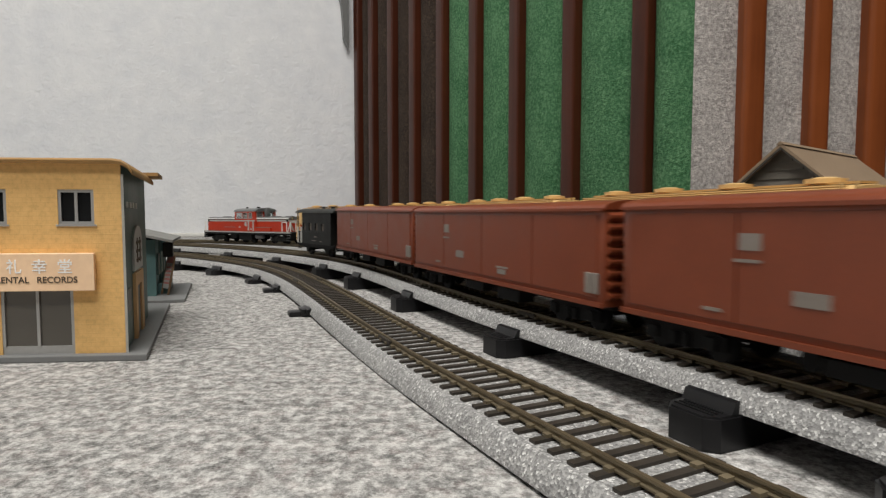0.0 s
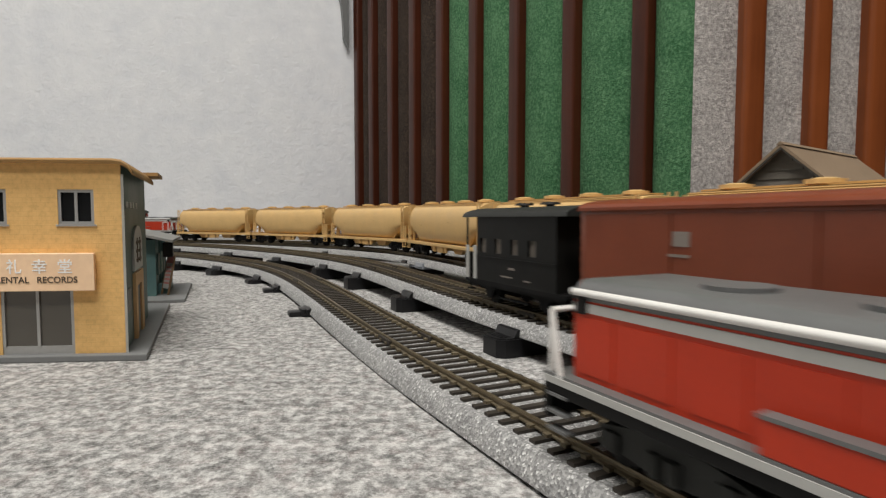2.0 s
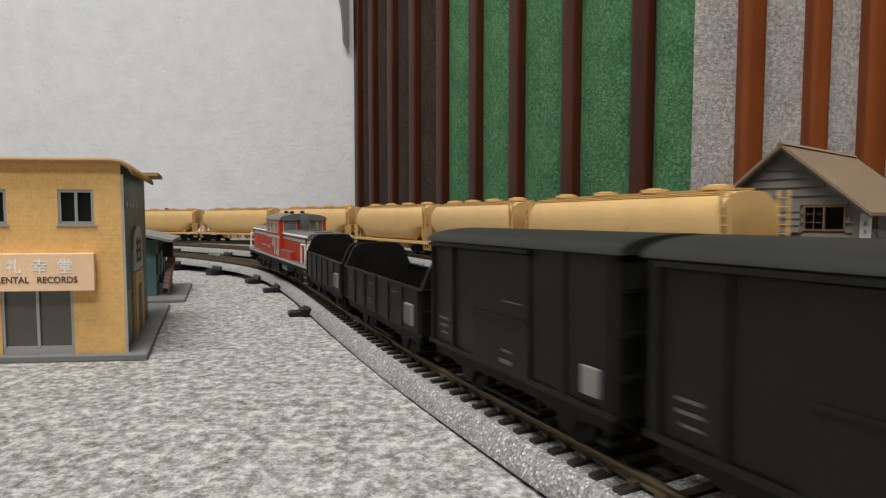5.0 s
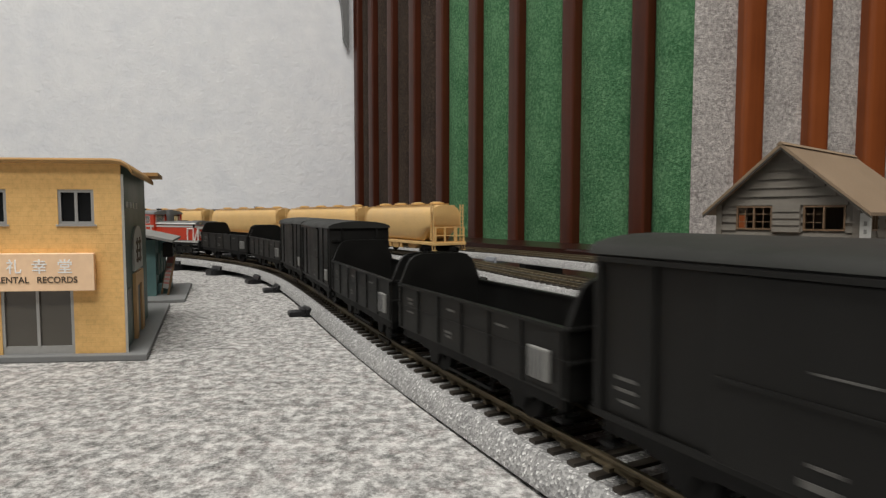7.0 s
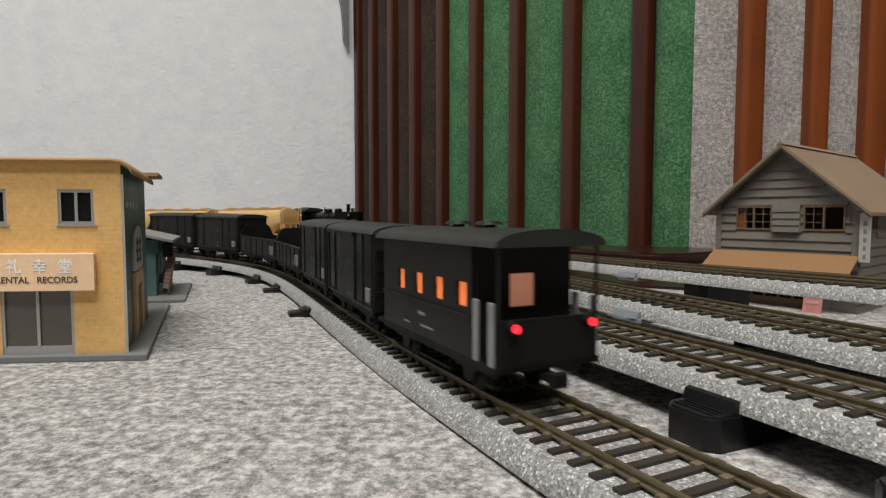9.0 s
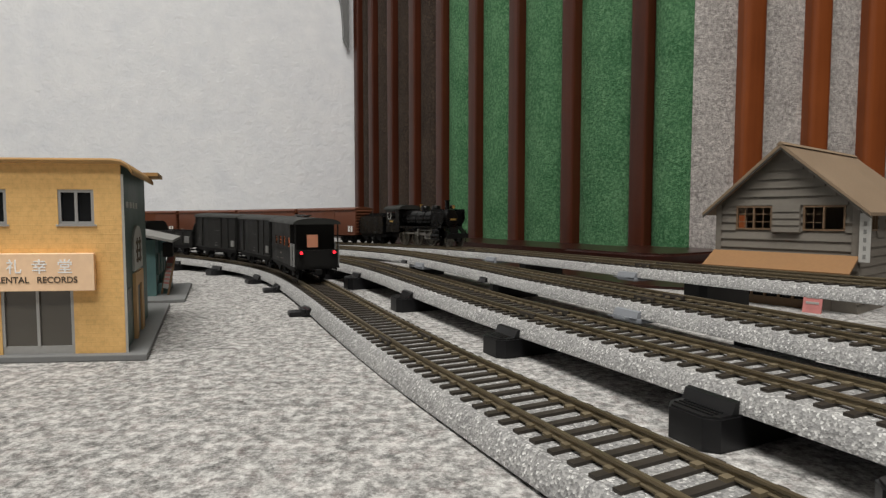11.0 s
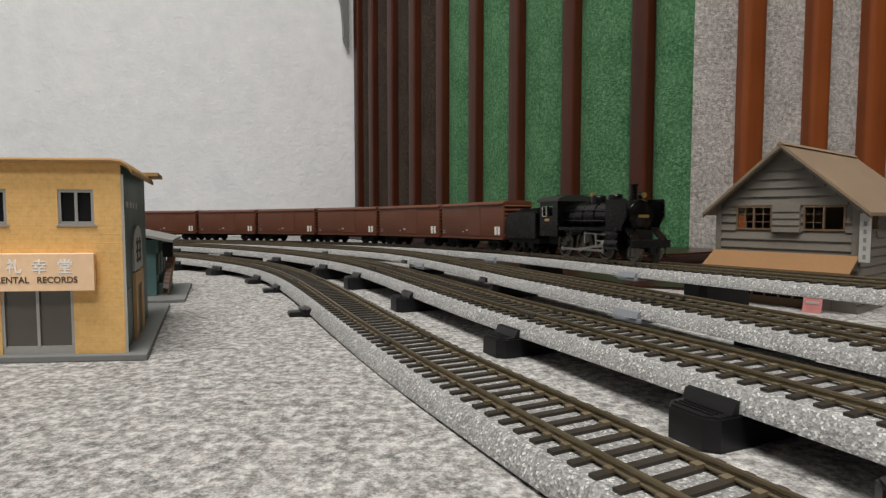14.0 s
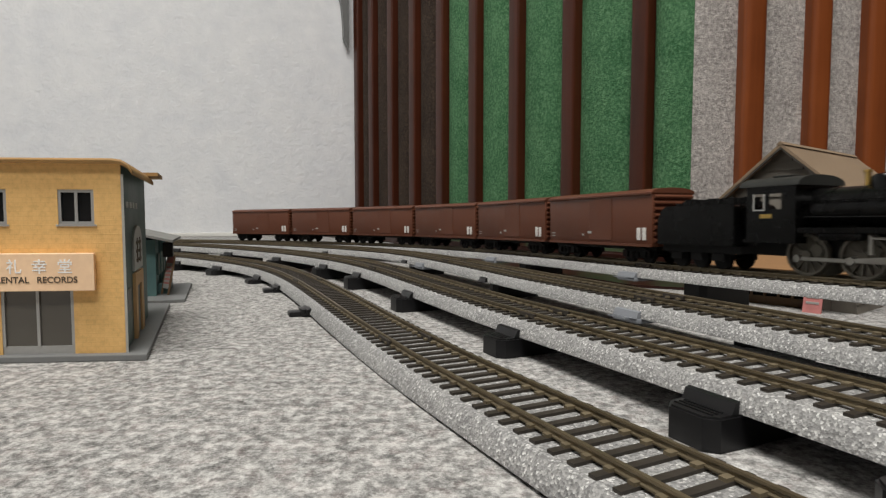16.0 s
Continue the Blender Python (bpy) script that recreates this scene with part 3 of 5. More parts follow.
def brake_van(length, lit, group):
    t = thing("brake_van", "black brake van with lit windows, platforms and red tail lamps" if lit else "black brake van with dim windows and end platforms", "brake van", group)
    half, hw = length / 2 - 0.0035, 0.0158
    b0, b1 = -half + 0.0125, half - 0.006
    bm = bm_new()
    # walls pierced by windows: strips between the openings
    wz0, wz1 = 0.0240, 0.0305
    wins = [b0 + 0.0026 + k * (b1 - b0 - 0.018) / 3.3 for k in range(4)]
    ww = 0.0058
    for s in (-1, 1):
        y0, y1 = sorted((s * (hw - 0.0008), s * hw))
        box(bm, b0, b1, y0, y1, 0.011, wz0)
        box(bm, b0, b1, y0, y1, wz1, 0.0405)
        xs = [b0] + [v for w in wins for v in (w, w + ww)] + [b1]
        for a, c in zip(xs[::2], xs[1::2]):
            box(bm, a, c, y0, y1, wz0, wz1)
        box(bm, b0, b1, *sorted((s * hw, s * (hw + 0.0005))), 0.0215, 0.0222)
    for x in (b0, b1 - 0.0008):
        box(bm, x, x + 0.0008, -hw + 0.0008, -0.004, 0.011, 0.0405)
        box(bm, x, x + 0.0008, 0.004, hw - 0.0008, 0.011, 0.0405)
        box(bm, x, x + 0.0008, -0.004, 0.004, 0.011, 0.0235)
        box(bm, x, x + 0.0008, -0.004, 0.004, 0.0325, 0.0405)
    bmesh.ops.remove_doubles(bm, verts=bm.verts, dist=1e-6)
    part("body", bm, "black", t)
    part("floor", box(bm_new(), -half, half, -hw, hw, 0.0095, 0.011), "frame", t)
    roof = prism(bm_new(), arc_roof(hw + 0.001, 0.0402, 0.0044, n=12), -half - 0.001, half + 0.001)
    roof = part("roof", roof, "black_roof", t, "dark grey arched roof", 50)
    for x in (-0.012, 0.008):
        bm = bm_new()
        tube(bm, (x, 0, 0.0440), (x, 0, 0.0456), 0.0020, 12)
        tube(bm, (x, 0, 0.0454), (x, 0, 0.0464), 0.0046, 16, 0.0036)
        part("roof_vent", bm, "black", roof, "", 40)
    g = "warm_glow" if lit else "dull_pane"
    for s in (-1, 1):
        for w in wins:
            p = part("window_pane", box(bm_new(), w - 0.0002, w + ww + 0.0002, *sorted((s * (hw - 0.0016), s * (hw - 0.0011))), wz0 - 0.0002, wz1 + 0.0002), g, t)
    for x in (b0 + 0.0012, b1 - 0.0016):
        part("end_pane", box(bm_new(), x, x + 0.0004, -0.0042, 0.0042, 0.0232, 0.0328), "dim_glow" if lit else "window_dark", t)
    # rear platform: end panel, entry rails, lamps
    bm = bm_new()
    box(bm, -half, -half + 0.001, -hw + 0.001, hw - 0.001, 0.0095, 0.0225, 0.0002)
    part("end_panel", bm, "black", t)
    for s in (-1, 1):
        for x in (-half + 0.0012, b0 - 0.0036):
            part("entry_rail", box(bm_new(), x, x + 0.0024, *sorted((s * (hw - 0.0006), s * (hw + 0.0004))), 0.011, 0.0268, 0.0003), "entry_grey" if lit else "dull_white", t, "light grey entry handrail")
        part("roof_post", tube(bm_new(), (-half + 0.0005, s * (hw - 0.001), 0.022), (-half + 0.0005, s * (hw - 0.001), 0.0405), 0.0005, 6), "black", t)
        if lit:
            bm = bm_new()
            tube(bm, (-half - 0.0022, s * 0.0115, 0.0208), (-half + 0.0002, s * 0.0115, 0.0208), 0.0017, 12)
            lamp = part("tail_lamp", bm, "black", t, "", 40)
            part("lens", tube(bm_new(), (-half - 0.0026, s * 0.0115, 0.0208), (-half - 0.0022, s * 0.0115, 0.0208), 0.0011, 12), "red_glow", lamp, "glowing red lens", 40)
    marks(t, [(0.0, 0.0175, 0.005, 0.001), (-0.006, 0.0140, 0.009, 0.0006), (0.012, 0.0135, 0.005, 0.0006)], hw, "faded")
    two_axle_gear(t, half, length * 0.5)
    couplers(t, half + 0.003)
    return t


def ribbed_end(bm, s, half, hw, z0, z1, n, i):
    """One of n pressed ribs across a wagon's end."""
    step = (z1 - z0) / n
    z = z0 + step * (i + 0.5)
    prism(bm, [(s * half, z - step * 0.42), (s * (half + 0.0016), z - step * 0.1), (s * (half + 0.0016), z + step * 0.1), (s * half, z + step * 0.42)], -hw + 0.0012, hw - 0.0012, "y")


def box_wagon(length, long):
    grp = "wagons of the long brown train" if long else "wagons of the steam train"
    lab = "glossy red-brown bogie box wagon with ribbed ends" if long else "dull brown bogie box wagon with ribbed ends"
    t = thing("box_wagon", lab, "goods wagon", grp)
    half, hw = length / 2 - 0.0045, 0.0160
    z0, z1, mat = (0.0098, 0.0432, "brown") if long else (0.0105, 0.0438, "brown_dull")
    part("body", box(bm_new(), -half, half, -hw, hw, z0, z1, 0.0006), mat, t, "", 40)
    part("roof", prism(bm_new(), arc_roof(hw + 0.0007, z1 - 0.0006, 0.0034, n=12), -half - 0.0006, half + 0.0006), mat, t, "", 50)
    for s in (-1, 1):
        for i in range(8):
            bm = bm_new()
            ribbed_end(bm, s, half, hw, z0 + 0.002, z1 - 0.001, 8, i)
            part("end_rib", bm, mat, t, "", 40)
        seams = [-half * 0.5, 0.0, half * 0.5] if long else [-half * 0.34, half * 0.1]
        for a, b in ([(-half + 0.003, seams[0]), (seams[0], 0.0), (0.0, seams[2]), (seams[2], half - 0.003)] if long else [(seams[0], seams[1])]):
            part("door", box(bm_new(), a + 0.0003, b - 0.0003, *sorted((s * hw, s * (hw + 0.0005))), z0 + 0.0032, z1 - 0.0022, 0.0002), mat, t)
        part("sill", box(bm_new(), -half, half, *sorted((s * hw, s * (hw + 0.0009))), z0, z0 + 0.0016), mat, t)
        part("gutter", box(bm_new(), -half, half, *sorted((s * hw, s * (hw + 0.0012))), z1 - 0.0012, z1 - 0.0002), mat, t)
    if long:
        marks(t, [(half * 0.42, 0.0315, 0.006, 0.0042), (half * 0.42, 0.0285, 0.0075, 0.0008), (half * 0.22, 0.0195, 0.0085, 0.0034), (-half * 0.28, 0.0175, 0.010, 0.0008),
                  (-half * 0.26, 0.0150, 0.007, 0.002), (half * 0.55, 0.0152, 0.006, 0.0009)], hw + 0.0006, "faded")
        for s in (-1, 1):
            for k in (0, 1):
                x = -half + 0.0022 + k * 0.0034
                part("label_holder", box(bm_new(), x, x + 0.003, *sorted((s * hw, s * (hw + 0.0012))), 0.0142, 0.0212, 0.0002), "faded", t, "faded pale card holder")
    else:
        for s in (-1, 1):
            for x in (-half + 0.005, -half + 0.0098):
                part("label_holder", box(bm_new(), x, x + 0.0026, *sorted((s * hw, s * (hw + 0.001))), 0.0145, 0.0222, 0.0002), "white", t, "white card holder")
        marks(t, [(half * 0.05, 0.018, 0.004, 0.0016), (half * 0.2, 0.0165, 0.002, 0.0012), (half * 0.85, 0.0175, 0.0045, 0.0006), (half * 0.85, 0.0155, 0.0045, 0.0006)], hw + 0.0006, "dull_white")
    bm = box(bm_new(), -half + 0.002, half - 0.002, -0.0105, 0.0105, 0.0082, z0)
    if long:
        for s in (-1, 1):
            box(bm, -0.028, -0.010, *sorted((s * 0.006, s * 0.0135)), 0.0035, 0.0086, 0.0003)
            box(bm, 0.004, 0.022, *sorted((s * 0.008, s * 0.0135)), 0.0045, 0.0086, 0.0003)
        tube(bm, (0.028, -0.009, 0.006), (0.028, 0.009, 0.006), 0.0028, 10)
    part("underframe", bm, "frame", t)
    bx = half - (0.021 if long else 0.0185)
    for x in (-bx, bx):
        bogie(t, x, 0.0215 if long else 0.0165)
    couplers(t, half + 0.004)
    return t


def hood_profile(hw, z0, z1, r=0.0035, n=4):
    p = [(-hw, z0)]
    p += [(-hw + r - r * math.cos(math.pi / 2 * i / n), z1 - r + r * math.sin(math.pi / 2 * i / n)) for i in range(n + 1)]
    p += [(hw - r + r * math.sin(math.pi / 2 * i / n), z1 - r + r * math.cos(math.pi / 2 * i / n)) for i in range(n + 1)]
    return p + [(hw, z0)]


def diesel_loco(length, group):
    t = thing("diesel_locomotive", "red centre-cab diesel locomotive with white stripe and grey roofs", "locomotive", group)
    half = length / 2 - 0.006
    hood, cabh = 0.0142, 0.0172
    c0, c1 = -0.024, 0.020          # the cab
    part("frame", box(bm_new(), -half, half, -0.0168, 0.0168, 0.0112, 0.0150, 0.0004), "frame", t)
    for s in (-1, 1):
        y0, y1 = sorted((s * 0.0166, s * 0.0172))
        part("sill_stripe", box(bm_new(), -half, half, y0, y1, 0.0138, 0.0152), "dull_white", t, "white sill stripe")
    part("walkway", box(bm_new(), -half, half, -0.0170, 0.0170, 0.0152, 0.0158), "grey", t, "grey walkway")
    for a, b in ((-half + 0.006, c0), (c1, half - 0.006)):
        h = part("hood", prism(bm_new(), [(-hood, 0.0158), (-hood, 0.0312), (hood, 0.0312), (hood, 0.0158)], a, b), "red", t, "red engine hood")
        part("hood_stripe", box(bm_new(), a - 0.0003, b, -hood - 0.0003, hood + 0.0003, 0.0290, 0.0308), "dull_white", h, "white stripe")
        part("hood_roof", prism(bm_new(), hood_profile(hood + 0.0002, 0.0313, 0.0352), a - 0.0002, b), "grey", h, "grey hood roof", 40)
        # White paint stands in for the highlight along the chrome rails.
        bm = bm_new()
        for s in (-1, 1):
            tube(bm, (a, s * (hood + 0.0004), 0.0328), (b, s * (hood + 0.0004), 0.0328), 0.00075, 8)
        part("handrail", bm, "white", h, "chrome handrail with its highlight painted white", 60)
        n = 5
        for k in range(n):
            x = a + (b - a) * (k + 0.18) / n
            for s in (-1, 1):
                part("hood_door", box(bm_new(), x, x + (b - a) / n * 0.72, *sorted((s * hood, s * (hood + 0.0002))), 0.0170, 0.0280), "red", h)
        mid = (a + b) / 2
        for q in (-0.018, 0.008):
            part("fan", tube(bm_new(), (mid + q, 0, 0.0352), (mid + q, 0, 0.0360), 0.006, 20), "grey", h, "", 40)
    # low red boxes beside the cab
    for s in (-1, 1):
        for a, b in ((c0 - 0.030, c0 + 0.004), (c1 - 0.004, c1 + 0.026)):
            bx = part("side_box", box(bm_new(), a, b, *sorted((s * hood, s * 0.0170)), 0.0158, 0.0208, 0.0003), "red", t)
            part("box_lid", box(bm_new(), a, b, *sorted((s * hood, s * 0.0172)), 0.0208, 0.0214), "grey", bx, "grey lid")
    # cab with real window openings
    bm = bm_new()
    for s in (-1, 1):
        y0, y1 = sorted((s * (cabh - 0.0008), s * cabh))
        box(bm, c0, c1, y0, y1, 0.0155, 0.0330)
        box(bm, c0, c1, y0, y1, 0.0405, 0.0425)
        for a, b in ((c1 - 0.0035, c1), (c1 - 0.0165, c1 - 0.0145), (c1 - 0.0305, c1 - 0.0275), (c0, c1 - 0.0375)):
            box(bm, a, b, y0, y1, 0.0330, 0.0405)
    for x in (c0, c1 - 0.0008):
        box(bm, x, x + 0.0008, -cabh + 0.0008, cabh - 0.0008, 0.0155, 0.0345)
        for a, b in ((-cabh + 0.0008, -0.0138), (-0.0052, 0.0052), (0.0138, cabh - 0.0008)):
            box(bm, x, x + 0.0008, a, b, 0.0345, 0.0418)
        box(bm, x, x + 0.0008, -cabh + 0.0008, cabh - 0.0008, 0.0418, 0.0432)
    bmesh.ops.remove_doubles(bm, verts=bm.verts, dist=1e-6)
    cab = part("cab", bm, "red", t, "red driver's cab")
    roof = prism(bm_new(), arc_roof(cabh + 0.0005, 0.0424, 0.0046, n=14), c0 - 0.0016, c1 + 0.0016)
    part("cab_roof", roof, "grey", cab, "grey arched cab roof", 50)
    bm = bm_new()
    for s in (-1, 1):
        y0, y1 = sorted((s * cabh, s * (cabh + 0.0004)))
        for a, b in ((c1 - 0.0149, c1 - 0.0031), (c1 - 0.0279, c1 - 0.0161), (c1 - 0.0379, c1 - 0.0301)):
            box(bm, a, b, y0, y1, 0.0326, 0.0331)
            box(bm, a, b, y0, y1, 0.0403, 0.0408)
            box(bm, a, a + 0.0005, y0, y1, 0.0331, 0.0403)
            box(bm, b - 0.0005, b, y0, y1, 0.0331, 0.0403)
    for x0, x1 in ((c0 - 0.0004, c0), (c1, c1 + 0.0004)):
        for a, b in ((-0.0146, -0.0046), (0.0046, 0.0146)):
            box(bm, x0, x1, a, b, 0.0340, 0.0346)
            box(bm, x0, x1, a, b, 0.0416, 0.0422)
            box(bm, x0, x1, a, a + 0.0005, 0.0346, 0.0416)
            box(bm, x0, x1, b - 0.0005, b, 0.0346, 0.0416)
    part("window_frame", bm, "dull_white", cab, "pale window surround")
    for s in (-1, 1):
        y0, y1 = sorted((s * (cabh - 0.0007), s * (cabh - 0.0003)))
        g = part("window_pane", box(bm_new(), c0 + 0.003, c1 - 0.003, y0, y1, 0.0331, 0.0404), "glass", cab)
        g.visible_shadow = False
        y0, y1 = sorted((s * cabh, s * (cabh + 0.0005)))
        part("cab_stripe", box(bm_new(), c0, c1, y0, y1, 0.0290, 0.0308), "dull_white", cab, "white stripe")
        bm = bm_new()
        for x in (c1 - 0.0308, c1 - 0.0408):
            box(bm, x, x + 0.0018, *sorted((s * cabh, s * (cabh + 0.0007))), 0.0165, 0.0310)
        part("door_rail", bm, "dull_white", cab, "white door handrail")
        part("cab_door", box(bm_new(), c1 - 0.0385, c1 - 0.0312, *sorted((s * cabh, s * (cabh + 0.0003))), 0.0160, 0.0322), "red", cab)
    for x in (c0 + 0.0003, c1 - 0.0007):
        for a, b in ((-0.0140, -0.0050), (0.0050, 0.0140)):
            g = part("end_pane", box(bm_new(), x, x + 0.0004, a, b, 0.0343, 0.0420), "glass", cab)
            g.visible_shadow = False
    part("bulkhead", box(bm_new(), -0.003, -0.002, -0.0160, 0.0160, 0.0160, 0.0420), "interior", cab)
    part("cab_interior", box(bm_new(), c0 + 0.004, c1 - 0.004, -0.010, 0.010, 0.0160, 0.0335), "interior", cab)
    part("exhaust_duct", box(bm_new(), c0 - 0.0066, c0 - 0.0012, -0.0030, 0.0030, 0.0350, 0.0474, 0.0005), "grey", t, "grey exhaust duct", 40)
    bm = bm_new()
    for x, y in ((-0.016, 0.006), (-0.004, -0.005), (0.01, 0.004)):
        tube(bm, (x, y, 0.0468), (x, y, 0.0488), 0.0016, 8)
    part("roof_whistle", bm, "black_roof", cab, "", 40)
    # end fittings
    for s in (-1, 1):
        e = s * (half - 0.006)
        bm = bm_new()
        x0, x1 = sorted((e, e + s * 0.0004))
        for q in (-1, 1):
            prism(bm, [(q * 0.0135, 0.0285), (q * 0.0112, 0.0285), (q * 0.0050, 0.0165), (q * 0.0075, 0.0165)], x0, x1)
        box(bm, x0, x1, -0.0135, 0.0135, 0.0270, 0.0286)
        part("chevron", bm, "dull_white", t, "white end chevron")
        bm = bm_new()
        for q in (-1, 1):
            x = s * (half - 0.0008)
            tube(bm, (x, q * 0.0158, 0.0150), (x, q * 0.0158, 0.0285), 0.0006, 6)
            tube(bm, (x, q * 0.0070, 0.0150), (x, q * 0.0070, 0.0285), 0.0006, 6)
            tube(bm, (x, q * 0.0158, 0.0285), (x, q * 0.0070, 0.0285), 0.0006, 6)
            tube(bm, (x, q * 0.0158, 0.0285), (e + s * 0.001, q * 0.0168, 0.0150), 0.0006, 6)
        part("end_handrail", bm, "white", t, "white end handrails", 60)
        for q in (-1, 1) if s < 0 else ():
            bm = bm_new()
            xa, xb, y = e - s * 0.0025, e - s * 0.0115, q * (hood + 0.0012)
            for x in (xa, xb):
                tube(bm, (x, y, 0.0158), (x, y, 0.0278), 0.0006, 6)
            tube(bm, (xa, y, 0.0278), (xb, y, 0.0278), 0.0006, 6)
            part("side_handrail", bm, "white", t, "white side handrail", 60)
        bm = bm_new()
        for q in (-1, 1):
            tube(bm, (e, q * 0.0095, 0.0330), (e + s * 0.0014, q * 0.0095, 0.0330), 0.0019, 12)
        part("headlight", bm, "silver", t, "", 40)
        for q in (-1, 1):
            part("number_lamp", box(bm_new(), *sorted((e - s * 0.0008, e - s * 0.0042)), *sorted((q * hood, q * (hood + 0.0006))), 0.0286, 0.0322, 0.0002), "frame", t, "black number lamp")
        bm = box(bm_new(), *sorted((s * (half - 0.001), s * (half + 0.0012))), -0.0165, 0.0165, 0.0060, 0.0150, 0.0004)
        part("buffer_beam", bm, "frame", t)
        bm = bm_new()
        for q in (-1, 1):
            for k in range(3):
                box(bm, *sorted((s * (half - 0.007), s * (half - 0.001))), *sorted((q * 0.0150, q * 0.0172)), 0.0040 + k * 0.0036, 0.0046 + k * 0.0036)
            tube(bm, (s * (half + 0.001), q * 0.0040, 0.0115), (s * (half + 0.002), q * 0.0050, 0.0065), 0.0006, 5)
        part("step", bm, "grey", t, "grey end steps")
    marks(t, [(-0.006, 0.0225, 0.004, 0.0055), (-0.017, 0.0178, 0.003, 0.0022), (-0.011, 0.0178, 0.003, 0.0022), (0.008, 0.0205, 0.003, 0.0022)], cabh + 0.0004, "dull_white")
    for s in (-1, 1):
        part("fuel_tank", box(bm_new(), -0.014, 0.014, *sorted((s * 0.0085, s * 0.0155)), 0.0042, 0.0112, 0.0005), "frame", t)
        part("battery_box", box(bm_new(), 0.020, 0.034, *sorted((s * 0.0095, s * 0.0150)), 0.0060, 0.0112, 0.0005), "frame", t)
        part("air_tank", tube(bm_new(), (-0.036, s * 0.0125, 0.0085), (-0.020, s * 0.0125, 0.0085), 0.0026, 12), "grey", t, "grey air tank", 40)
    for x in (-half + 0.028, 0.0, half - 0.028):
        bogie(t, x, 0.0255 if x else 0.019, "black_roof")
    couplers(t, half + 0.004)
    return t


def hopper_wagon(length):
    t = thing("hopper_wagon", "cream bogie grain hopper wagon with rounded tank and end ladders", "hopper wagon", "hopper wagons")
    half, hw = length / 2 - 0.0045, 0.0160
    rings = []
    n = 28
    for x, zb in ((-0.0700, 0.0285), (-0.0690, 0.0270), (-0.0500, 0.0140), (-0.045, 0.0130), (0.045, 0.0130), (0.050, 0.0140), (0.0690, 0.0270), (0.0700, 0.0285)):
        sh = 0.985 if abs(x) > 0.0695 else 1.0
        ring = []
        for i in range(n):
            a = 2 * math.pi * i / n
            c, s = math.cos(a), math.sin(a)
            y = hw * sh * math.copysign(abs(c) ** (0.62 if s > 0 else 0.3), c)
            z = 0.0295 + 0.0165 * sh * math.copysign(abs(s) ** 0.75, s)
            ring.append((x * half / 0.0785, y, max(z, zb)))
        rings.append(ring)
    part("tank", loft(bm_new(), rings), "cream", t, "", 35)
    part("side_sill", box(bm_new(), -half, half, -0.0158, 0.0158, 0.0104, 0.0130, 0.0003), "cream", t)
    w = box(bm_new(), -0.068, 0.068, -0.0042, 0.0042, 0.0462, 0.0470)
    walkway = part("roof_walkway", w, "cream_dark", t, "ochre roof walkway")
    bm = bm_new()
    for y in (-0.0105, 0.0105):
        tube(bm, (-0.068, y, 0.0452), (0.068, y, 0.0452), 0.0005, 6)
    part("roof_rail", bm, "cream_dark", walkway)
    for x in (-0.054, -0.018, 0.018, 0.054):
        bm = bm_new()
        tube(bm, (x, 0, 0.0468), (x, 0, 0.0484), 0.0062, 22)
        tube(bm, (x, 0, 0.0484), (x, 0, 0.0490), 0.0048, 22, 0.003)
        part("hatch", bm, "cream", walkway, "round loading hatch", 40)
    for s in (-1, 1):
        e = s * (half - 0.0015)
        bm = bm_new()
        for y in (-0.0145, -0.005, 0.005, 0.0145):
            box(bm, *sorted((e - s * 0.0012, e)), y - 0.0007, y + 0.0007, 0.0125, 0.0265)
        for z in (0.0185, 0.0258):
            box(bm, *sorted((e - s * 0.0012, e)), -0.0150, 0.0150, z, z + 0.0008)
        part("platform_rail", bm, "cream", t)
        bm = bm_new()
        for y in (-0.0120, 0.0120):
            prism(bm, [(s * half * 0.875, 0.0300), (s * half * 0.875, 0.0285), (s * half * 0.62, 0.0125), (s * half * 0.65, 0.0125)], y - 0.0006, y + 0.0006, "y")
            box(bm, *sorted((s * half * 0.855, s * half * 0.875)), y - 0.0008, y + 0.0008, 0.0125, 0.0300)
        part("end_brace", bm, "cream", t)
        for q in (-1, 1):
            bm = bm_new()
            x = s * half * 0.915
            for a in (-0.0022, 0.0022):
                box(bm, x + a - 0.0004, x + a + 0.0004, *sorted((q * 0.0148, q * 0.0156)), 0.0125, 0.0462)
            for k in range(9):
                box(bm, x - 0.0022, x + 0.0022, *sorted((q * 0.0149, q * 0.0155)), 0.0150 + k * 0.0035, 0.0155 + k * 0.0035)
            part("ladder", bm, "cream", t)
        part("end_step", box(bm_new(), *sorted((s * (half - 0.008), s * (half - 0.001))), -0.0155, 0.0155, 0.0130, 0.0136), "cream_dark", t)
        for q in (-1, 1):
            bm = bm_new()
            box(bm, *sorted((s * (half - 0.006), s * (half - 0.001))), *sorted((q * 0.0135, q * 0.0158)), 0.0058, 0.0064)
            for x in (half - 0.006, half - 0.0015):
                box(bm, *sorted((s * x - 0.0003, s * x + 0.0003)), *sorted((q * 0.0150, q * 0.0157)), 0.0060, 0.0105)
            part("foot_step", bm, "cream", t)
    bm = bm_new()
    for x in (-0.024, 0.024):
        prism(bm, [(x - 0.014, 0.0130), (x - 0.006, 0.0055), (x + 0.006, 0.0055), (x + 0.014, 0.0130)], -0.0095, 0.0095, "y")
    part("discharge_chute", bm, "cream_dark", t)
    bm = bm_new()
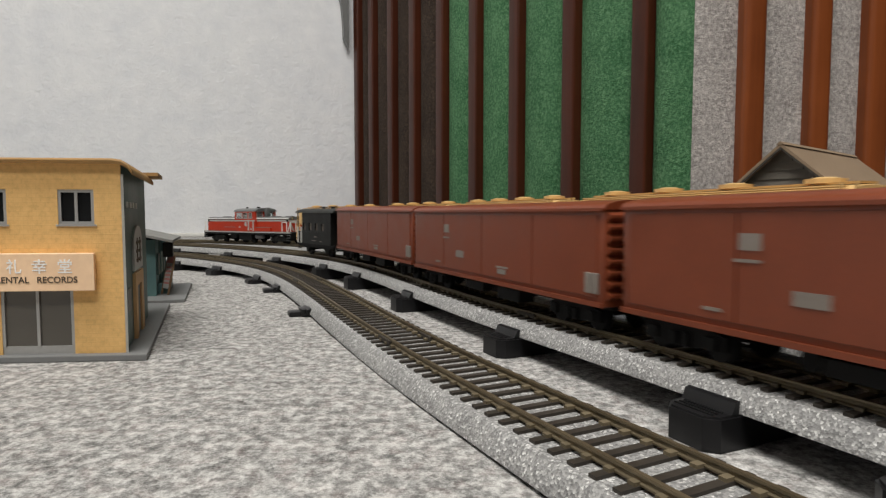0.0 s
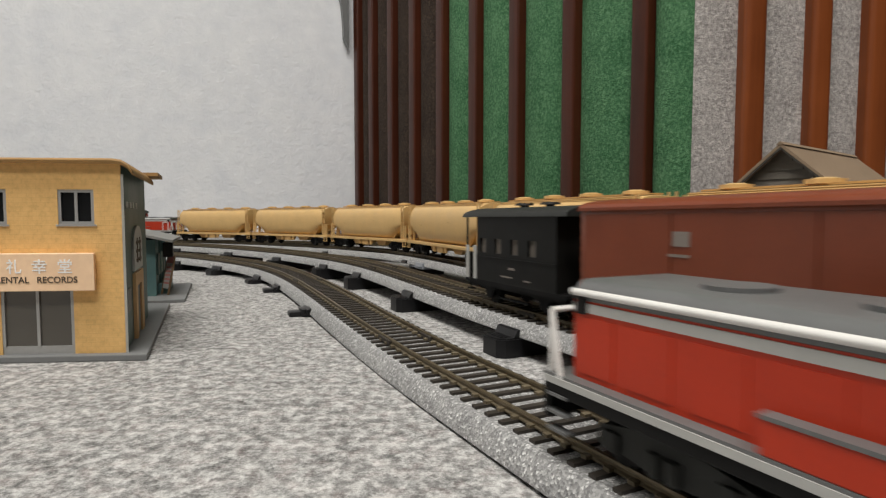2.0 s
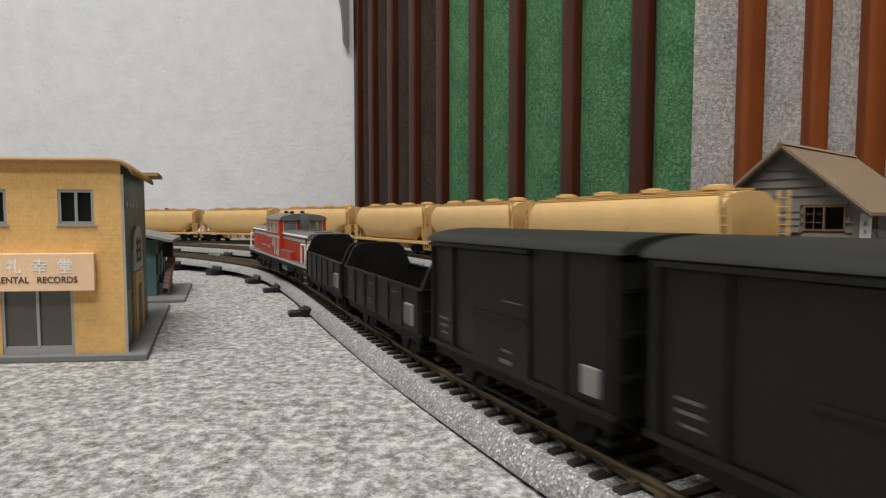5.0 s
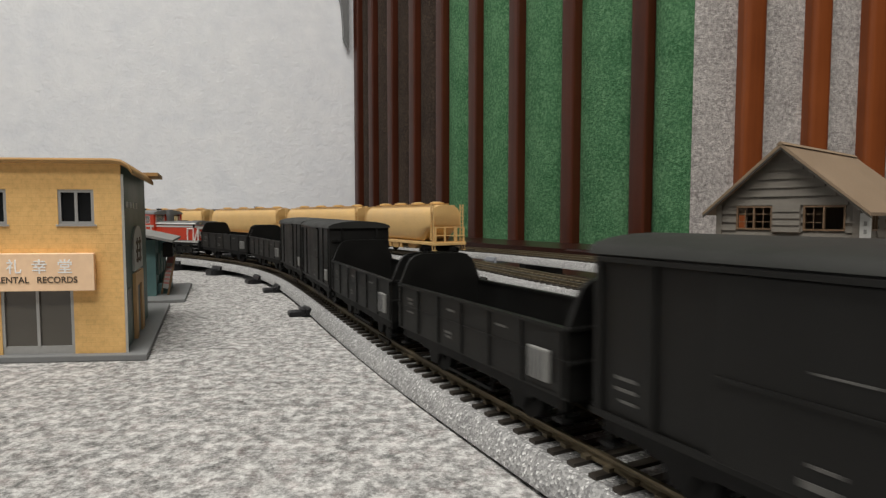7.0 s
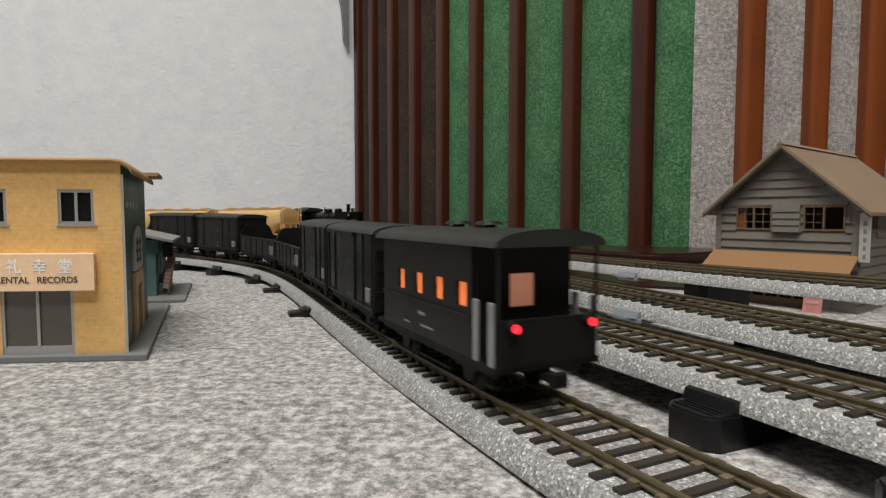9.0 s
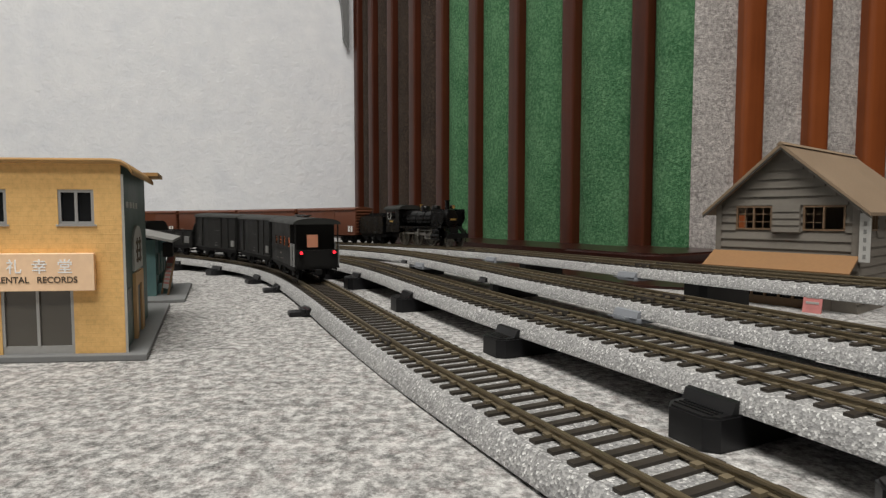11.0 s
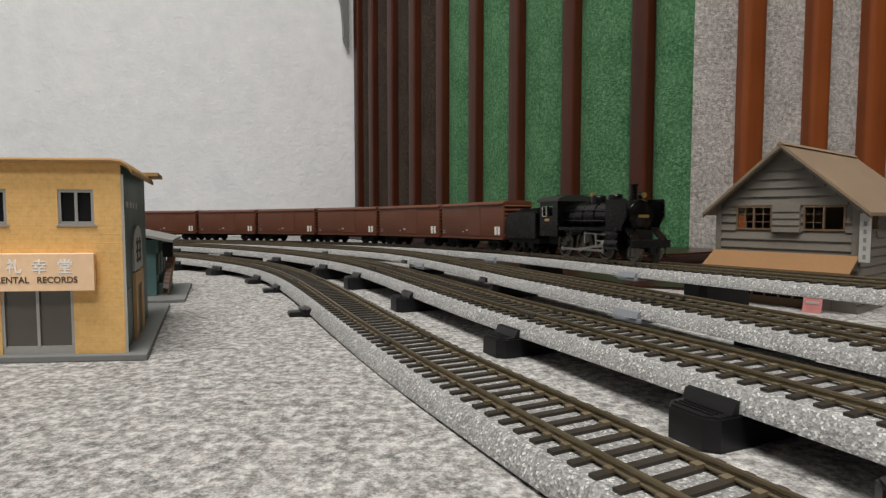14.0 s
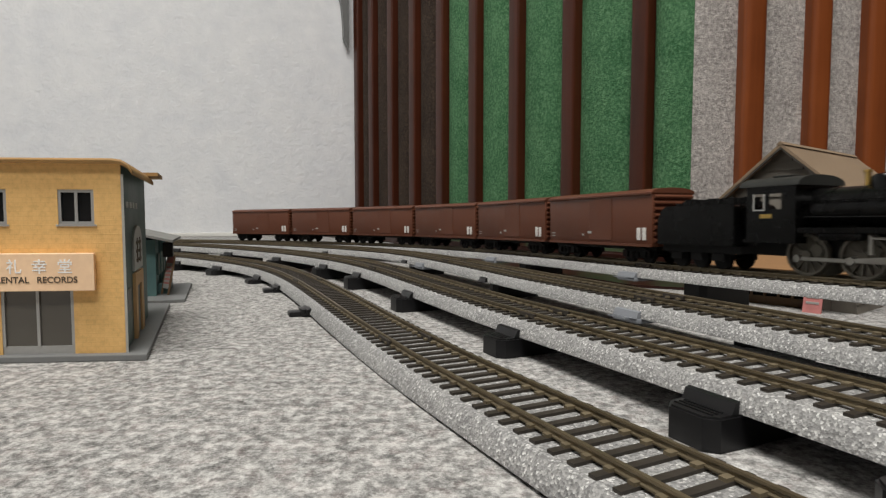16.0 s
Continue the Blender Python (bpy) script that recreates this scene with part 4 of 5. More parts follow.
    for s in (-1, 1):
        box(bm, -0.006, 0.006, *sorted((s * 0.011, s * 0.0150)), 0.0055, 0.0104, 0.0003)
        box(bm, 0.010, 0.013, *sorted((s * 0.0140, s * 0.0156)), 0.0060, 0.0104)
        box(bm, -0.014, -0.011, *sorted((s * 0.0140, s * 0.0156)), 0.0060, 0.0104)
    part("brake_gear", bm, "cream_dark", t)
    marks(t, [(-0.020, 0.0305, 0.0028, 0.0007), (-0.0615, 0.0225, 0.002, 0.002), (0.040, 0.0275, 0.003, 0.0006)], hw - 0.0001, "cream_dark")
    for x in (-half + 0.021, half - 0.021):
        bogie(t, x, 0.0215)
    couplers(t, half + 0.004)
    return t


def driver_mesh(r):
    bm = bm_new()
    for s in (-1, 1):
        y0, y1 = s * 0.0080, s * 0.0098
        n = 28
        for ra, rb in ((r, r - 0.0014),):
            ring = [[], [], [], []]
            for i in range(n):
                c, q = math.cos(2 * math.pi * i / n), math.sin(2 * math.pi * i / n)
                for k, (rr, yy) in enumerate(((ra, y0), (ra, y1), (rb, y1), (rb, y0))):
                    ring[k].append(bm.verts.new((rr * c, yy, rr * q)))
            for k in range(4):
                for i in range(n):
                    bm.faces.new((ring[k][i], ring[k][(i + 1) % n], ring[(k + 1) % 4][(i + 1) % n], ring[(k + 1) % 4][i]))
        for k in range(12):
            a = 2 * math.pi * k / 12
            d = Vector((math.cos(a), 0, math.sin(a)))
            m = Vector((0, (y0 + y1) / 2, 0))
            tube(bm, m + d * 0.0016, m + d * (r - 0.001), 0.00042, 5)
        tube(bm, (0, y0, 0), (0, y1 + s * 0.0004, 0), 0.0022, 12)
        a = s * 0.6
        tube(bm, (-0.0047, y0, 0.0), (-0.0047, y1 - s * 0.0003, 0), 0.0030, 10)
        tube(bm, (0.0042, y0, 0), (0.0042, y1 + s * 0.0012, 0), 0.0012, 10)
        tube(bm, (0, s * 0.0074, 0), (0, s * 0.0080, 0), r + 0.0006, 28)
    tube(bm, (0, -0.0095, 0), (0, 0.0095, 0), 0.001, 8)
    me = finish(bm, 35)
    me.materials.append(M["steel_wheel"])
    return me


M["steel_wheel"] = painted("dark_wheel_steel", (0.13, 0.12, 0.10), 0.38, 0.7, vary=0.15)
DRIVE_R, CRANK = 0.0098, 0.0044
SHORT = 0.875          # the tender is a short type
AXLES = (-0.0015, 0.0228, 0.0471)
MAIN = 0.0275
DRIVERS, RODS = [], []


def steam_loco():
    t = thing("steam_locomotive", "black steam locomotive with tender, smoke deflectors and brass lamps", "locomotive")
    # boiler and smokebox
    bm = bm_new()
    rings = []
    for x, r in ((-0.006, 0.0106), (0.020, 0.0106), (0.048, 0.0100), (0.0485, 0.0106), (0.0735, 0.0106), (0.0745, 0.0100)):
        rings.append([(x, r * math.cos(2 * math.pi * i / 28), 0.0300 + r * math.sin(2 * math.pi * i / 28)) for i in range(28)])
    loft(bm, rings)
    part("boiler", bm, "black", t, "", 35)
    bm = bm_new()
    for x in (0.006, 0.020, 0.034, 0.0485):
        r = [[(x + dx, 0.0109 * math.cos(2 * math.pi * i / 28), 0.0300 + 0.0109 * math.sin(2 * math.pi * i / 28)) for i in range(28)] for dx in (-0.0005, 0.0005)]
        loft(bm, r)
    part("boiler_band", bm, "black", t, "", 35)
    bm = tube(bm_new(), (0.0745, 0, 0.0300), (0.0760, 0, 0.0300), 0.0088, 26, 0.006)
    door = part("smokebox_door", bm, "black", t, "", 35)
    part("number_plate", box(bm_new(), 0.0760, 0.0766, -0.0042, 0.0042, 0.0285, 0.0305), "brass", door, "brass plate")
    bm = tube(bm_new(), (0.066, 0, 0.0400), (0.066, 0, 0.0495), 0.0028, 18, 0.0024)
    tube(bm, (0.066, 0, 0.0495), (0.066, 0, 0.0508), 0.0032, 18)
    part("chimney", bm, "black", t, "", 40)
    for x, r, h in ((0.026, 0.0058, 0.0455), (0.046, 0.0055, 0.0455)):
        bm = bm_new()
        loft(bm, [[(x + r * k * math.cos(2 * math.pi * i / 20), r * k * math.sin(2 * math.pi * i / 20), z) for i in range(20)]
                  for k, z in ((1.08, 0.0375), (1.0, 0.0405), (1.0, h - 0.0018), (0.85, h - 0.0006), (0.4, h))])
        part("dome", bm, "black", t, "", 40)
    bm = tube(bm_new(), (0.0180, 0, 0.040), (0.0180, 0, 0.0470), 0.0012, 10)
    tube(bm, (0.0180, 0, 0.0462), (0.0180, 0, 0.0474), 0.0017, 10)
    part("safety_valve", bm, "brass", t, "brass safety valve", 40)
    bm = tube(bm_new(), (0.0730, 0, 0.0432), (0.0765, 0, 0.0432), 0.0024, 16)
    hl = part("headlight", bm, "black", t, "", 40)
    part("lens", tube(bm_new(), (0.0765, 0, 0.0432), (0.0768, 0, 0.0432), 0.0020, 16), "brass", hl, "brass-rimmed lens", 40)
    # running boards and deflectors
    for s in (-1, 1):
        bm = box(bm_new(), -0.004, 0.0735, *sorted((s * 0.0085, s * 0.0158)), 0.0213, 0.0222)
        box(bm, -0.004, 0.0735, *sorted((s * 0.0154, s * 0.0160)), 0.0200, 0.0224)
        part("running_board", bm, "black", t)
        bm = prism(bm_new(), [(0.0560, 0.0222), (0.0560, 0.0395), (0.0572, 0.0408), (0.0772, 0.0408), (0.0784, 0.0395), (0.0784, 0.0290), (0.0730, 0.0222)], s * 0.0152, s * 0.0158, "y")
        part("smoke_deflector", bm, "black", t, "flat black smoke deflector")
        bm = prism(bm_new(), [(0.0735, 0.0222), (0.0735, 0.0213), (0.0830, 0.0135), (0.0845, 0.0135)], s * 0.0075, s * 0.0140, "y")
        part("front_step_plate", bm, "black", t)
        bm = tube(bm_new(), (0.0545, s * 0.0125, 0.0108), (0.0690, s * 0.0125, 0.0108), 0.0040, 18)
        tube(bm, (0.0560, s * 0.0125, 0.0172), (0.0680, s * 0.0125, 0.0172), 0.0026, 14)
        box(bm, 0.0560, 0.0675, *sorted((s * 0.0085, s * 0.0150)), 0.0105, 0.0200, 0.0005)
        part("cylinder", bm, "black", t, "", 40)
        bm = bm_new()
        for z in (0.0088, 0.0128):
            box(bm, 0.0420, 0.0550, *sorted((s * 0.0118, s * 0.0130)), z - 0.0005, z + 0.0005)
        box(bm, 0.0410, 0.0424, *sorted((s * 0.0100, s * 0.0136)), 0.0080, 0.0180)
        tube(bm, (0.028, s * 0.0128, 0.0180), (0.058, s * 0.0128, 0.0172), 0.0006, 6)
        box(bm, 0.0270, 0.0284, *sorted((s * 0.0120, s * 0.0134)), 0.0110, 0.0190)
        part("valve_gear", bm, "steel", t, "bright valve gear")
        bm = bm_new()
        tube(bm, (-0.004, s * 0.0112, 0.0345), (0.050, s * 0.0112, 0.0345), 0.0005, 6)
        tube(bm, (-0.004, s * 0.0114, 0.0270), (0.050, s * 0.0114, 0.0265), 0.0007, 6)
        part("boiler_pipe", bm, "black", t)
        bm = box(bm_new(), 0.004, 0.024, *sorted((s * 0.0095, s * 0.0135)), 0.0165, 0.0212, 0.0012)
        part("air_tank", bm, "black", t, "", 40)
    # cab
    c0, c1, hw = -0.034, -0.005, 0.0162
    bm = bm_new()
    for s in (-1, 1):
        y0, y1 = sorted((s * (hw - 0.0007), s * hw))
        box(bm, c0 + 0.002, c1, y0, y1, 0.0165, 0.0310)
        box(bm, c0 + 0.002, c1, y0, y1, 0.0385, 0.0425)
        for a, b in ((c0 + 0.002, c0 + 0.006), (c0 + 0.0125, c0 + 0.0145), (c0 + 0.0215, c1)):
            box(bm, a, b, y0, y1, 0.0310, 0.0385)
    box(bm, c1 - 0.0008, c1, -hw + 0.0007, hw - 0.0007, 0.0165, 0.0425)
    box(bm, c0, c1, -hw, hw, 0.0150, 0.0165)
    cab = part("cab", bm, "black", t)
    part("cab_roof", prism(bm_new(), arc_roof(hw + 0.0008, 0.0420, 0.0050, n=14), c0 - 0.002, c1 + 0.002), "black_roof", cab, "", 50)
    part("roof_hatch", box(bm_new(), c0 + 0.008, c0 + 0.018, -0.005, 0.005, 0.0468, 0.0478, 0.0003), "black_roof", cab)
    bm = bm_new()
    for s in (-1, 1):
        box(bm, c0 + 0.010, c0 + 0.0165, *sorted((s * hw, s * (hw + 0.0003))), 0.0268, 0.0288)
    part("side_plate", bm, "brass", cab, "brass number plate")
    bm = bm_new()
    for s in (-1, 1):
        for a, b in ((c0 + 0.0060, c0 + 0.0125),):
            box(bm, a, a + 0.0006, *sorted((s * hw, s * (hw + 0.0003))), 0.0310, 0.0385)
            box(bm, b - 0.0006, b, *sorted((s * hw, s * (hw + 0.0003))), 0.0310, 0.0385)
            box(bm, a, b, *sorted((s * hw, s * (hw + 0.0003))), 0.0304, 0.0310)
    part("window_frame", bm, "dull_white", cab)
    # frames, front beam, leading truck
    bm = box(bm_new(), -0.034, 0.078, -0.0062, 0.0062, 0.0085, 0.0205)
    box(bm, 0.0825, 0.0845, -0.0158, 0.0158, 0.0090, 0.0140, 0.0003)
    box(bm, 0.0745, 0.0825, -0.0120, 0.0120, 0.0130, 0.0142)
    for s in (-1, 1):
        box(bm, 0.0790, 0.0830, *sorted((s * 0.0125, s * 0.0158)), 0.0030, 0.0036)
        tube(bm, (0.081, s * 0.0142, 0.003), (0.081, s * 0.0142, 0.0130), 0.0005, 5)
        tube(bm, (0.0845, s * 0.0110, 0.0140), (0.0845, s * 0.0110, 0.0175), 0.0005, 5)
    part("frame", bm, "frame", t)
    lead = wheelset_mesh(0.0058)
    lead.materials.clear()
    lead.materials.append(M["steel_wheel"])
    w = wheelset(t, 0.0745, lead, 0.0058)
    w.name = "leading_wheel"
    ROLLING.append((w, 0.0058))
    mesh = driver_mesh(DRIVE_R)
    for x in AXLES:
        d = new("driving_wheel", mesh)
        d.parent, d.location = t, (x, 0, DRIVE_R)
        tagged(d, "spoked driving wheel")
        DRIVERS.append((d, x))
    for s in (-1, 1):
        bm = box(bm_new(), -0.0243, 0.0243, *sorted((s * 0.0101, s * 0.0108)), -0.0008, 0.0008)
        for x in (-0.0243, 0.0, 0.0243):
            tube(bm, (x, s * 0.0100, 0), (x, s * 0.0112, 0), 0.0017, 12)
        RODS.append((part("side_rod", bm, "steel", t, "bright side rod", 40), s, "side"))
        bm = prism(bm_new(), [(0, -0.0010), (0, 0.0010), (MAIN, 0.0006), (MAIN, -0.0006)], s * 0.0113, s * 0.0120, "y")
        tube(bm, (0, s * 0.0112, 0), (0, s * 0.0124, 0), 0.0017, 12)
        RODS.append((part("main_rod", bm, "steel", t, "bright main rod", 40), s, "main"))
        bm = box(bm_new(), -0.0022, 0.0022, *sorted((s * 0.0112, s * 0.0132)), -0.0022, 0.0022, 0.0003)
        tube(bm, (0, s * 0.0122, 0), (0.016, s * 0.0122, 0), 0.0006, 6)
        RODS.append((part("crosshead", bm, "steel", t, "bright crosshead", 40), s, "cross"))
    couplers(t, 0.0850)
    # tender, close-coupled to the cab
    bm = prism(bm_new(), [(-0.1000, 0.0125), (-0.1000, 0.0270), (-0.0960, 0.0330), (-0.0920, 0.0345), (-0.0430, 0.0345), (-0.0400, 0.0330), (-0.0400, 0.0125)], -0.0160, 0.0160, "y")
    bmesh.ops.bevel(bm, geom=list(bm.edges), offset=0.0006, segments=2, affect="EDGES")
    td = part("tender", bm, "black", t, "", 40)
    bm = bm_new()
    rng = random.Random(4)
    for _ in range(160):
        x, y = rng.uniform(-0.086, -0.044), rng.uniform(-0.0125, 0.0125)
        z = 0.0345 + 0.003 * (1 - (y / 0.0125) ** 2)
        r = rng.uniform(0.0007, 0.0014)
        box(bm, x - r, x + r, y - r, y + r, z - 2 * r, z + r * rng.uniform(0.2, 1))
    part("coal", bm, "frame", td, "heap of black coal")
    part("tender_frame", box(bm_new(), -0.0985, -0.0400, -0.0125, 0.0125, 0.0085, 0.0125), "frame", td)
    for x in (-0.086, -0.070, -0.054):
        w = wheelset(td, x)
        ROLLING.append((w, 0.0053))
    bm = bm_new()
    for s in (-1, 1):
        for x in (-0.086, -0.070, -0.054):
            box(bm, x - 0.0045, x + 0.0045, *sorted((s * 0.0118, s * 0.0130)), 0.0045, 0.0088, 0.0004)
    part("axle_box", bm, "frame", td)
    for o in t.children_recursive:
        kind = o.name.split(".")[0]
        if kind == "wheelset":
            o.location.x *= SHORT
        elif kind not in ("driving_wheel", "leading_wheel"):
            if kind not in ("side_rod", "main_rod", "crosshead"):
                for v in o.data.vertices:
                    v.co.x = v.co.x * SHORT if v.co.x < -0.034 else -0.034 * SHORT + (v.co.x + 0.034) * 0.93
            if o.data.materials[0] == M["black"]:
                o.data.materials[0] = M["loco_black"]
    return t


# ---- trains: order, spacing and times ----
def at_times(step=0.25):
    n = int(round(16 / step))
    return [16 * i / n for i in range(n + 1)]


SETS = []          # (thing, track, function of time giving the middle's place on the track, wheel base, turned round)


def train(track, cars, first, sign, flip):
    """cars: (thing, length, base). first(t): the leading end's place; sign: the side on which the rest follow."""
    off = 0.0
    for ob, length, base, turned in cars:
        mid = off + length / 2
        SETS.append((ob, TRACKS[track], (lambda t, m=mid: first(t) + sign * m), base, turned))
        off += length
    return off


def copies(make, n):
    a = make()
    return [a] + [copy_thing(a, Matrix()) for _ in range(n - 1)]


# black goods train on the inner track, running away from the lens
diesel = diesel_loco(0.1993, "diesel locomotives")
opens = copies(lambda: open_wagon(0.0972), 4)
vans = copies(lambda: covered_wagon(0.0843), 4)
caboose = brake_van(0.0915, True, "brake vans")
o, v = iter(opens), iter(vans)
train(1, [(diesel, 0.1993, 0.13, False), (next(o), 0.0972, 0.05, False), (next(o), 0.0972, 0.05, False), (next(v), 0.0843, 0.043, False), (next(v), 0.0843, 0.043, False),
          (next(o), 0.0972, 0.05, False), (next(o), 0.0972, 0.05, False), (next(v), 0.0843, 0.043, False), (next(v), 0.0843, 0.043, False), (caboose, 0.0915, 0.046, False)],
      lambda t: -0.2404 + 0.15457 * t - 0.00071 * t ** 2, -1, False)

# brown bogie wagons on the second track, coming on, with a brake van at the tail
tail_van = brake_van(0.0881, False, "brake vans")
browns = copies(lambda: box_wagon(0.178, True), 5)
train(2, [(tail_van, 0.0881, 0.045, True)] + [(b, 0.178, 0.125, False) for b in browns], lambda t: 0.5046 - 0.1710 * t + 0.0019 * t ** 2, -1, False)

# hopper train on the third track, running away
diesel_two = copy_thing(diesel, Matrix())
hoppers = copies(lambda: hopper_wagon(0.1662), 8)
train(3, [(diesel_two, 0.2041, 0.13, False)] + [(h, 0.1662, 0.115, False) for h in hoppers], lambda t: 0.7707 + 0.14085 * t + 0.00129 * t ** 2 + 0.012 * max(1.7 - t, 0) ** 1.5, -1, False)

# steam train on the outer track, coming on
steam = steam_loco()
dulls = copies(lambda: box_wagon(0.121, False), 6)


def steam_front(t):
    return 1.4474 - 0.0942 * t - 0.00025 * (t - 13) ** 2


SETS.append((steam, TRACKS[4], lambda t: steam_front(t) + 0.1144, 0.075, True))
train(4, [(d, 0.121, 0.078, False) for d in dulls], lambda t: steam_front(t) + 0.2019, 1, False)


# ---- piers under the tracks ----
def pier(track, s, mat="pier", clip_only=False, wide=0.0165, foot=False, out=0.0290, grip=True):
    tr = TRACKS[track]
    m = tr.place(s, 0.01)
    z = m.translation.z
    name = "track_clip" if clip_only else "track_pier"
    lab = "pale grey plastic track clip" if clip_only else ("low black plastic track foot" if foot else "black plastic track pier with grooved top")
    t = thing(name, lab, "track pier", "track piers")
    under = -0.0086
    h0 = -z + 0.0002
    w = wide / 2
    if foot:
        bm = box(bm_new(), -w * 0.5, w * 0.5, 0.010, 0.0300, h0, h0 + 0.0028, 0.0005)
        box(bm, -w * 0.75, w * 0.75, 0.016, 0.0235, h0, h0 + 0.0042, 0.0006)
    elif not clip_only:
        bm = bm_new()
        c = 0.003
        prof = [(-w, -0.020), (-w, out - c), (-w + c, out), (w - c, out), (w, out - c), (w, -0.020)]
        prism(bm, prof, h0, under, "z")
        bmesh.ops.bevel(bm, geom=[e for e in bm.edges if all(v.co.z > under - 1e-5 for v in e.verts)], offset=0.0006, segments=2, affect="EDGES")
    else:
        bm = box(bm_new(), -w, w, 0.004, 0.0215, under - 0.0022, under, 0.0004)
    body = part("block", bm, mat, t, "", 40)
    # the flap that grips the bed's edge
    if grip:
        bm = prism(bm_new(), [(0.0196, under), (0.0219, under), (0.0206, -0.0058), (0.0192, -0.0054)], -w * 0.95, w * 0.95)
        part("grip", bm, mat, t, "", 30)
    bm = bm_new()
    for k in range(3):
        y = 0.0226 + 0.0017 * k
        box(bm, -w * 0.72, w * 0.72, y, y + 0.0006, under - 0.0001, under + 0.0004)
    if not foot and out > 0.02:
        part("groove_rib", bm, mat, t)
    else:
        bm.free()
    t.matrix_basis = m
    return t


for s in (0.018, 0.119, 0.237, 0.350, 0.4305, 0.538, 0.645, 0.760, -0.0330, -0.15):
    pier(2, s)
for s in (0.470, 0.564, 0.643, 0.752):
    pier(1, s)
for s in (0.291, 0.402):
    pier(1, s, foot=True)
for s in (0.115, 0.30, 0.50, 0.70):
    pier(4, s, out=0.0150, grip=False)
pier(4, 0.161, "pier_grey", True)
pier(4, 0.3466, "pier_grey", True)
for s in (-0.022, 0.18, 0.345, 0.52):
    pier(3, s, out=0.0140, wide=0.010, grip=s > 0.1)
pier(3, 0.0321, "pier_grey", True)
pier(3, 0.308, "pier_grey", True)


# ---- the record shop, printed card on a grey base ----
SHEAR = Matrix(((0.996, -0.375, 0, -0.1205), (0.087, 0.927, 0, 0.2165), (0, 0, 1, 0), (0, 0, 0, 1)))


def text_mesh(body, size, x, y, z, align="CENTER", thick=0.00008):
    """Letters upright in the x-z plane facing -y."""
    cu = bpy.data.curves.new("letters", "FONT")
    cu.body, cu.size, cu.align_x, cu.extrude = body, size, align, thick
    cu.offset = size * (0.018 if len(body) > 1 else 0.008)
    ob = bpy.data.objects.new("letters", cu)
    scene.collection.objects.link(ob)
    dg = bpy.context.evaluated_depsgraph_get()
    me = bpy.data.meshes.new_from_object(ob.evaluated_get(dg))
    bpy.data.objects.remove(ob)
    bm = bm_new()
    bm.from_mesh(me)
    bm.transform(Matrix.Translation((x, y, z)) @ Matrix.Rotation(math.pi / 2, 4, "X"))
    return bm


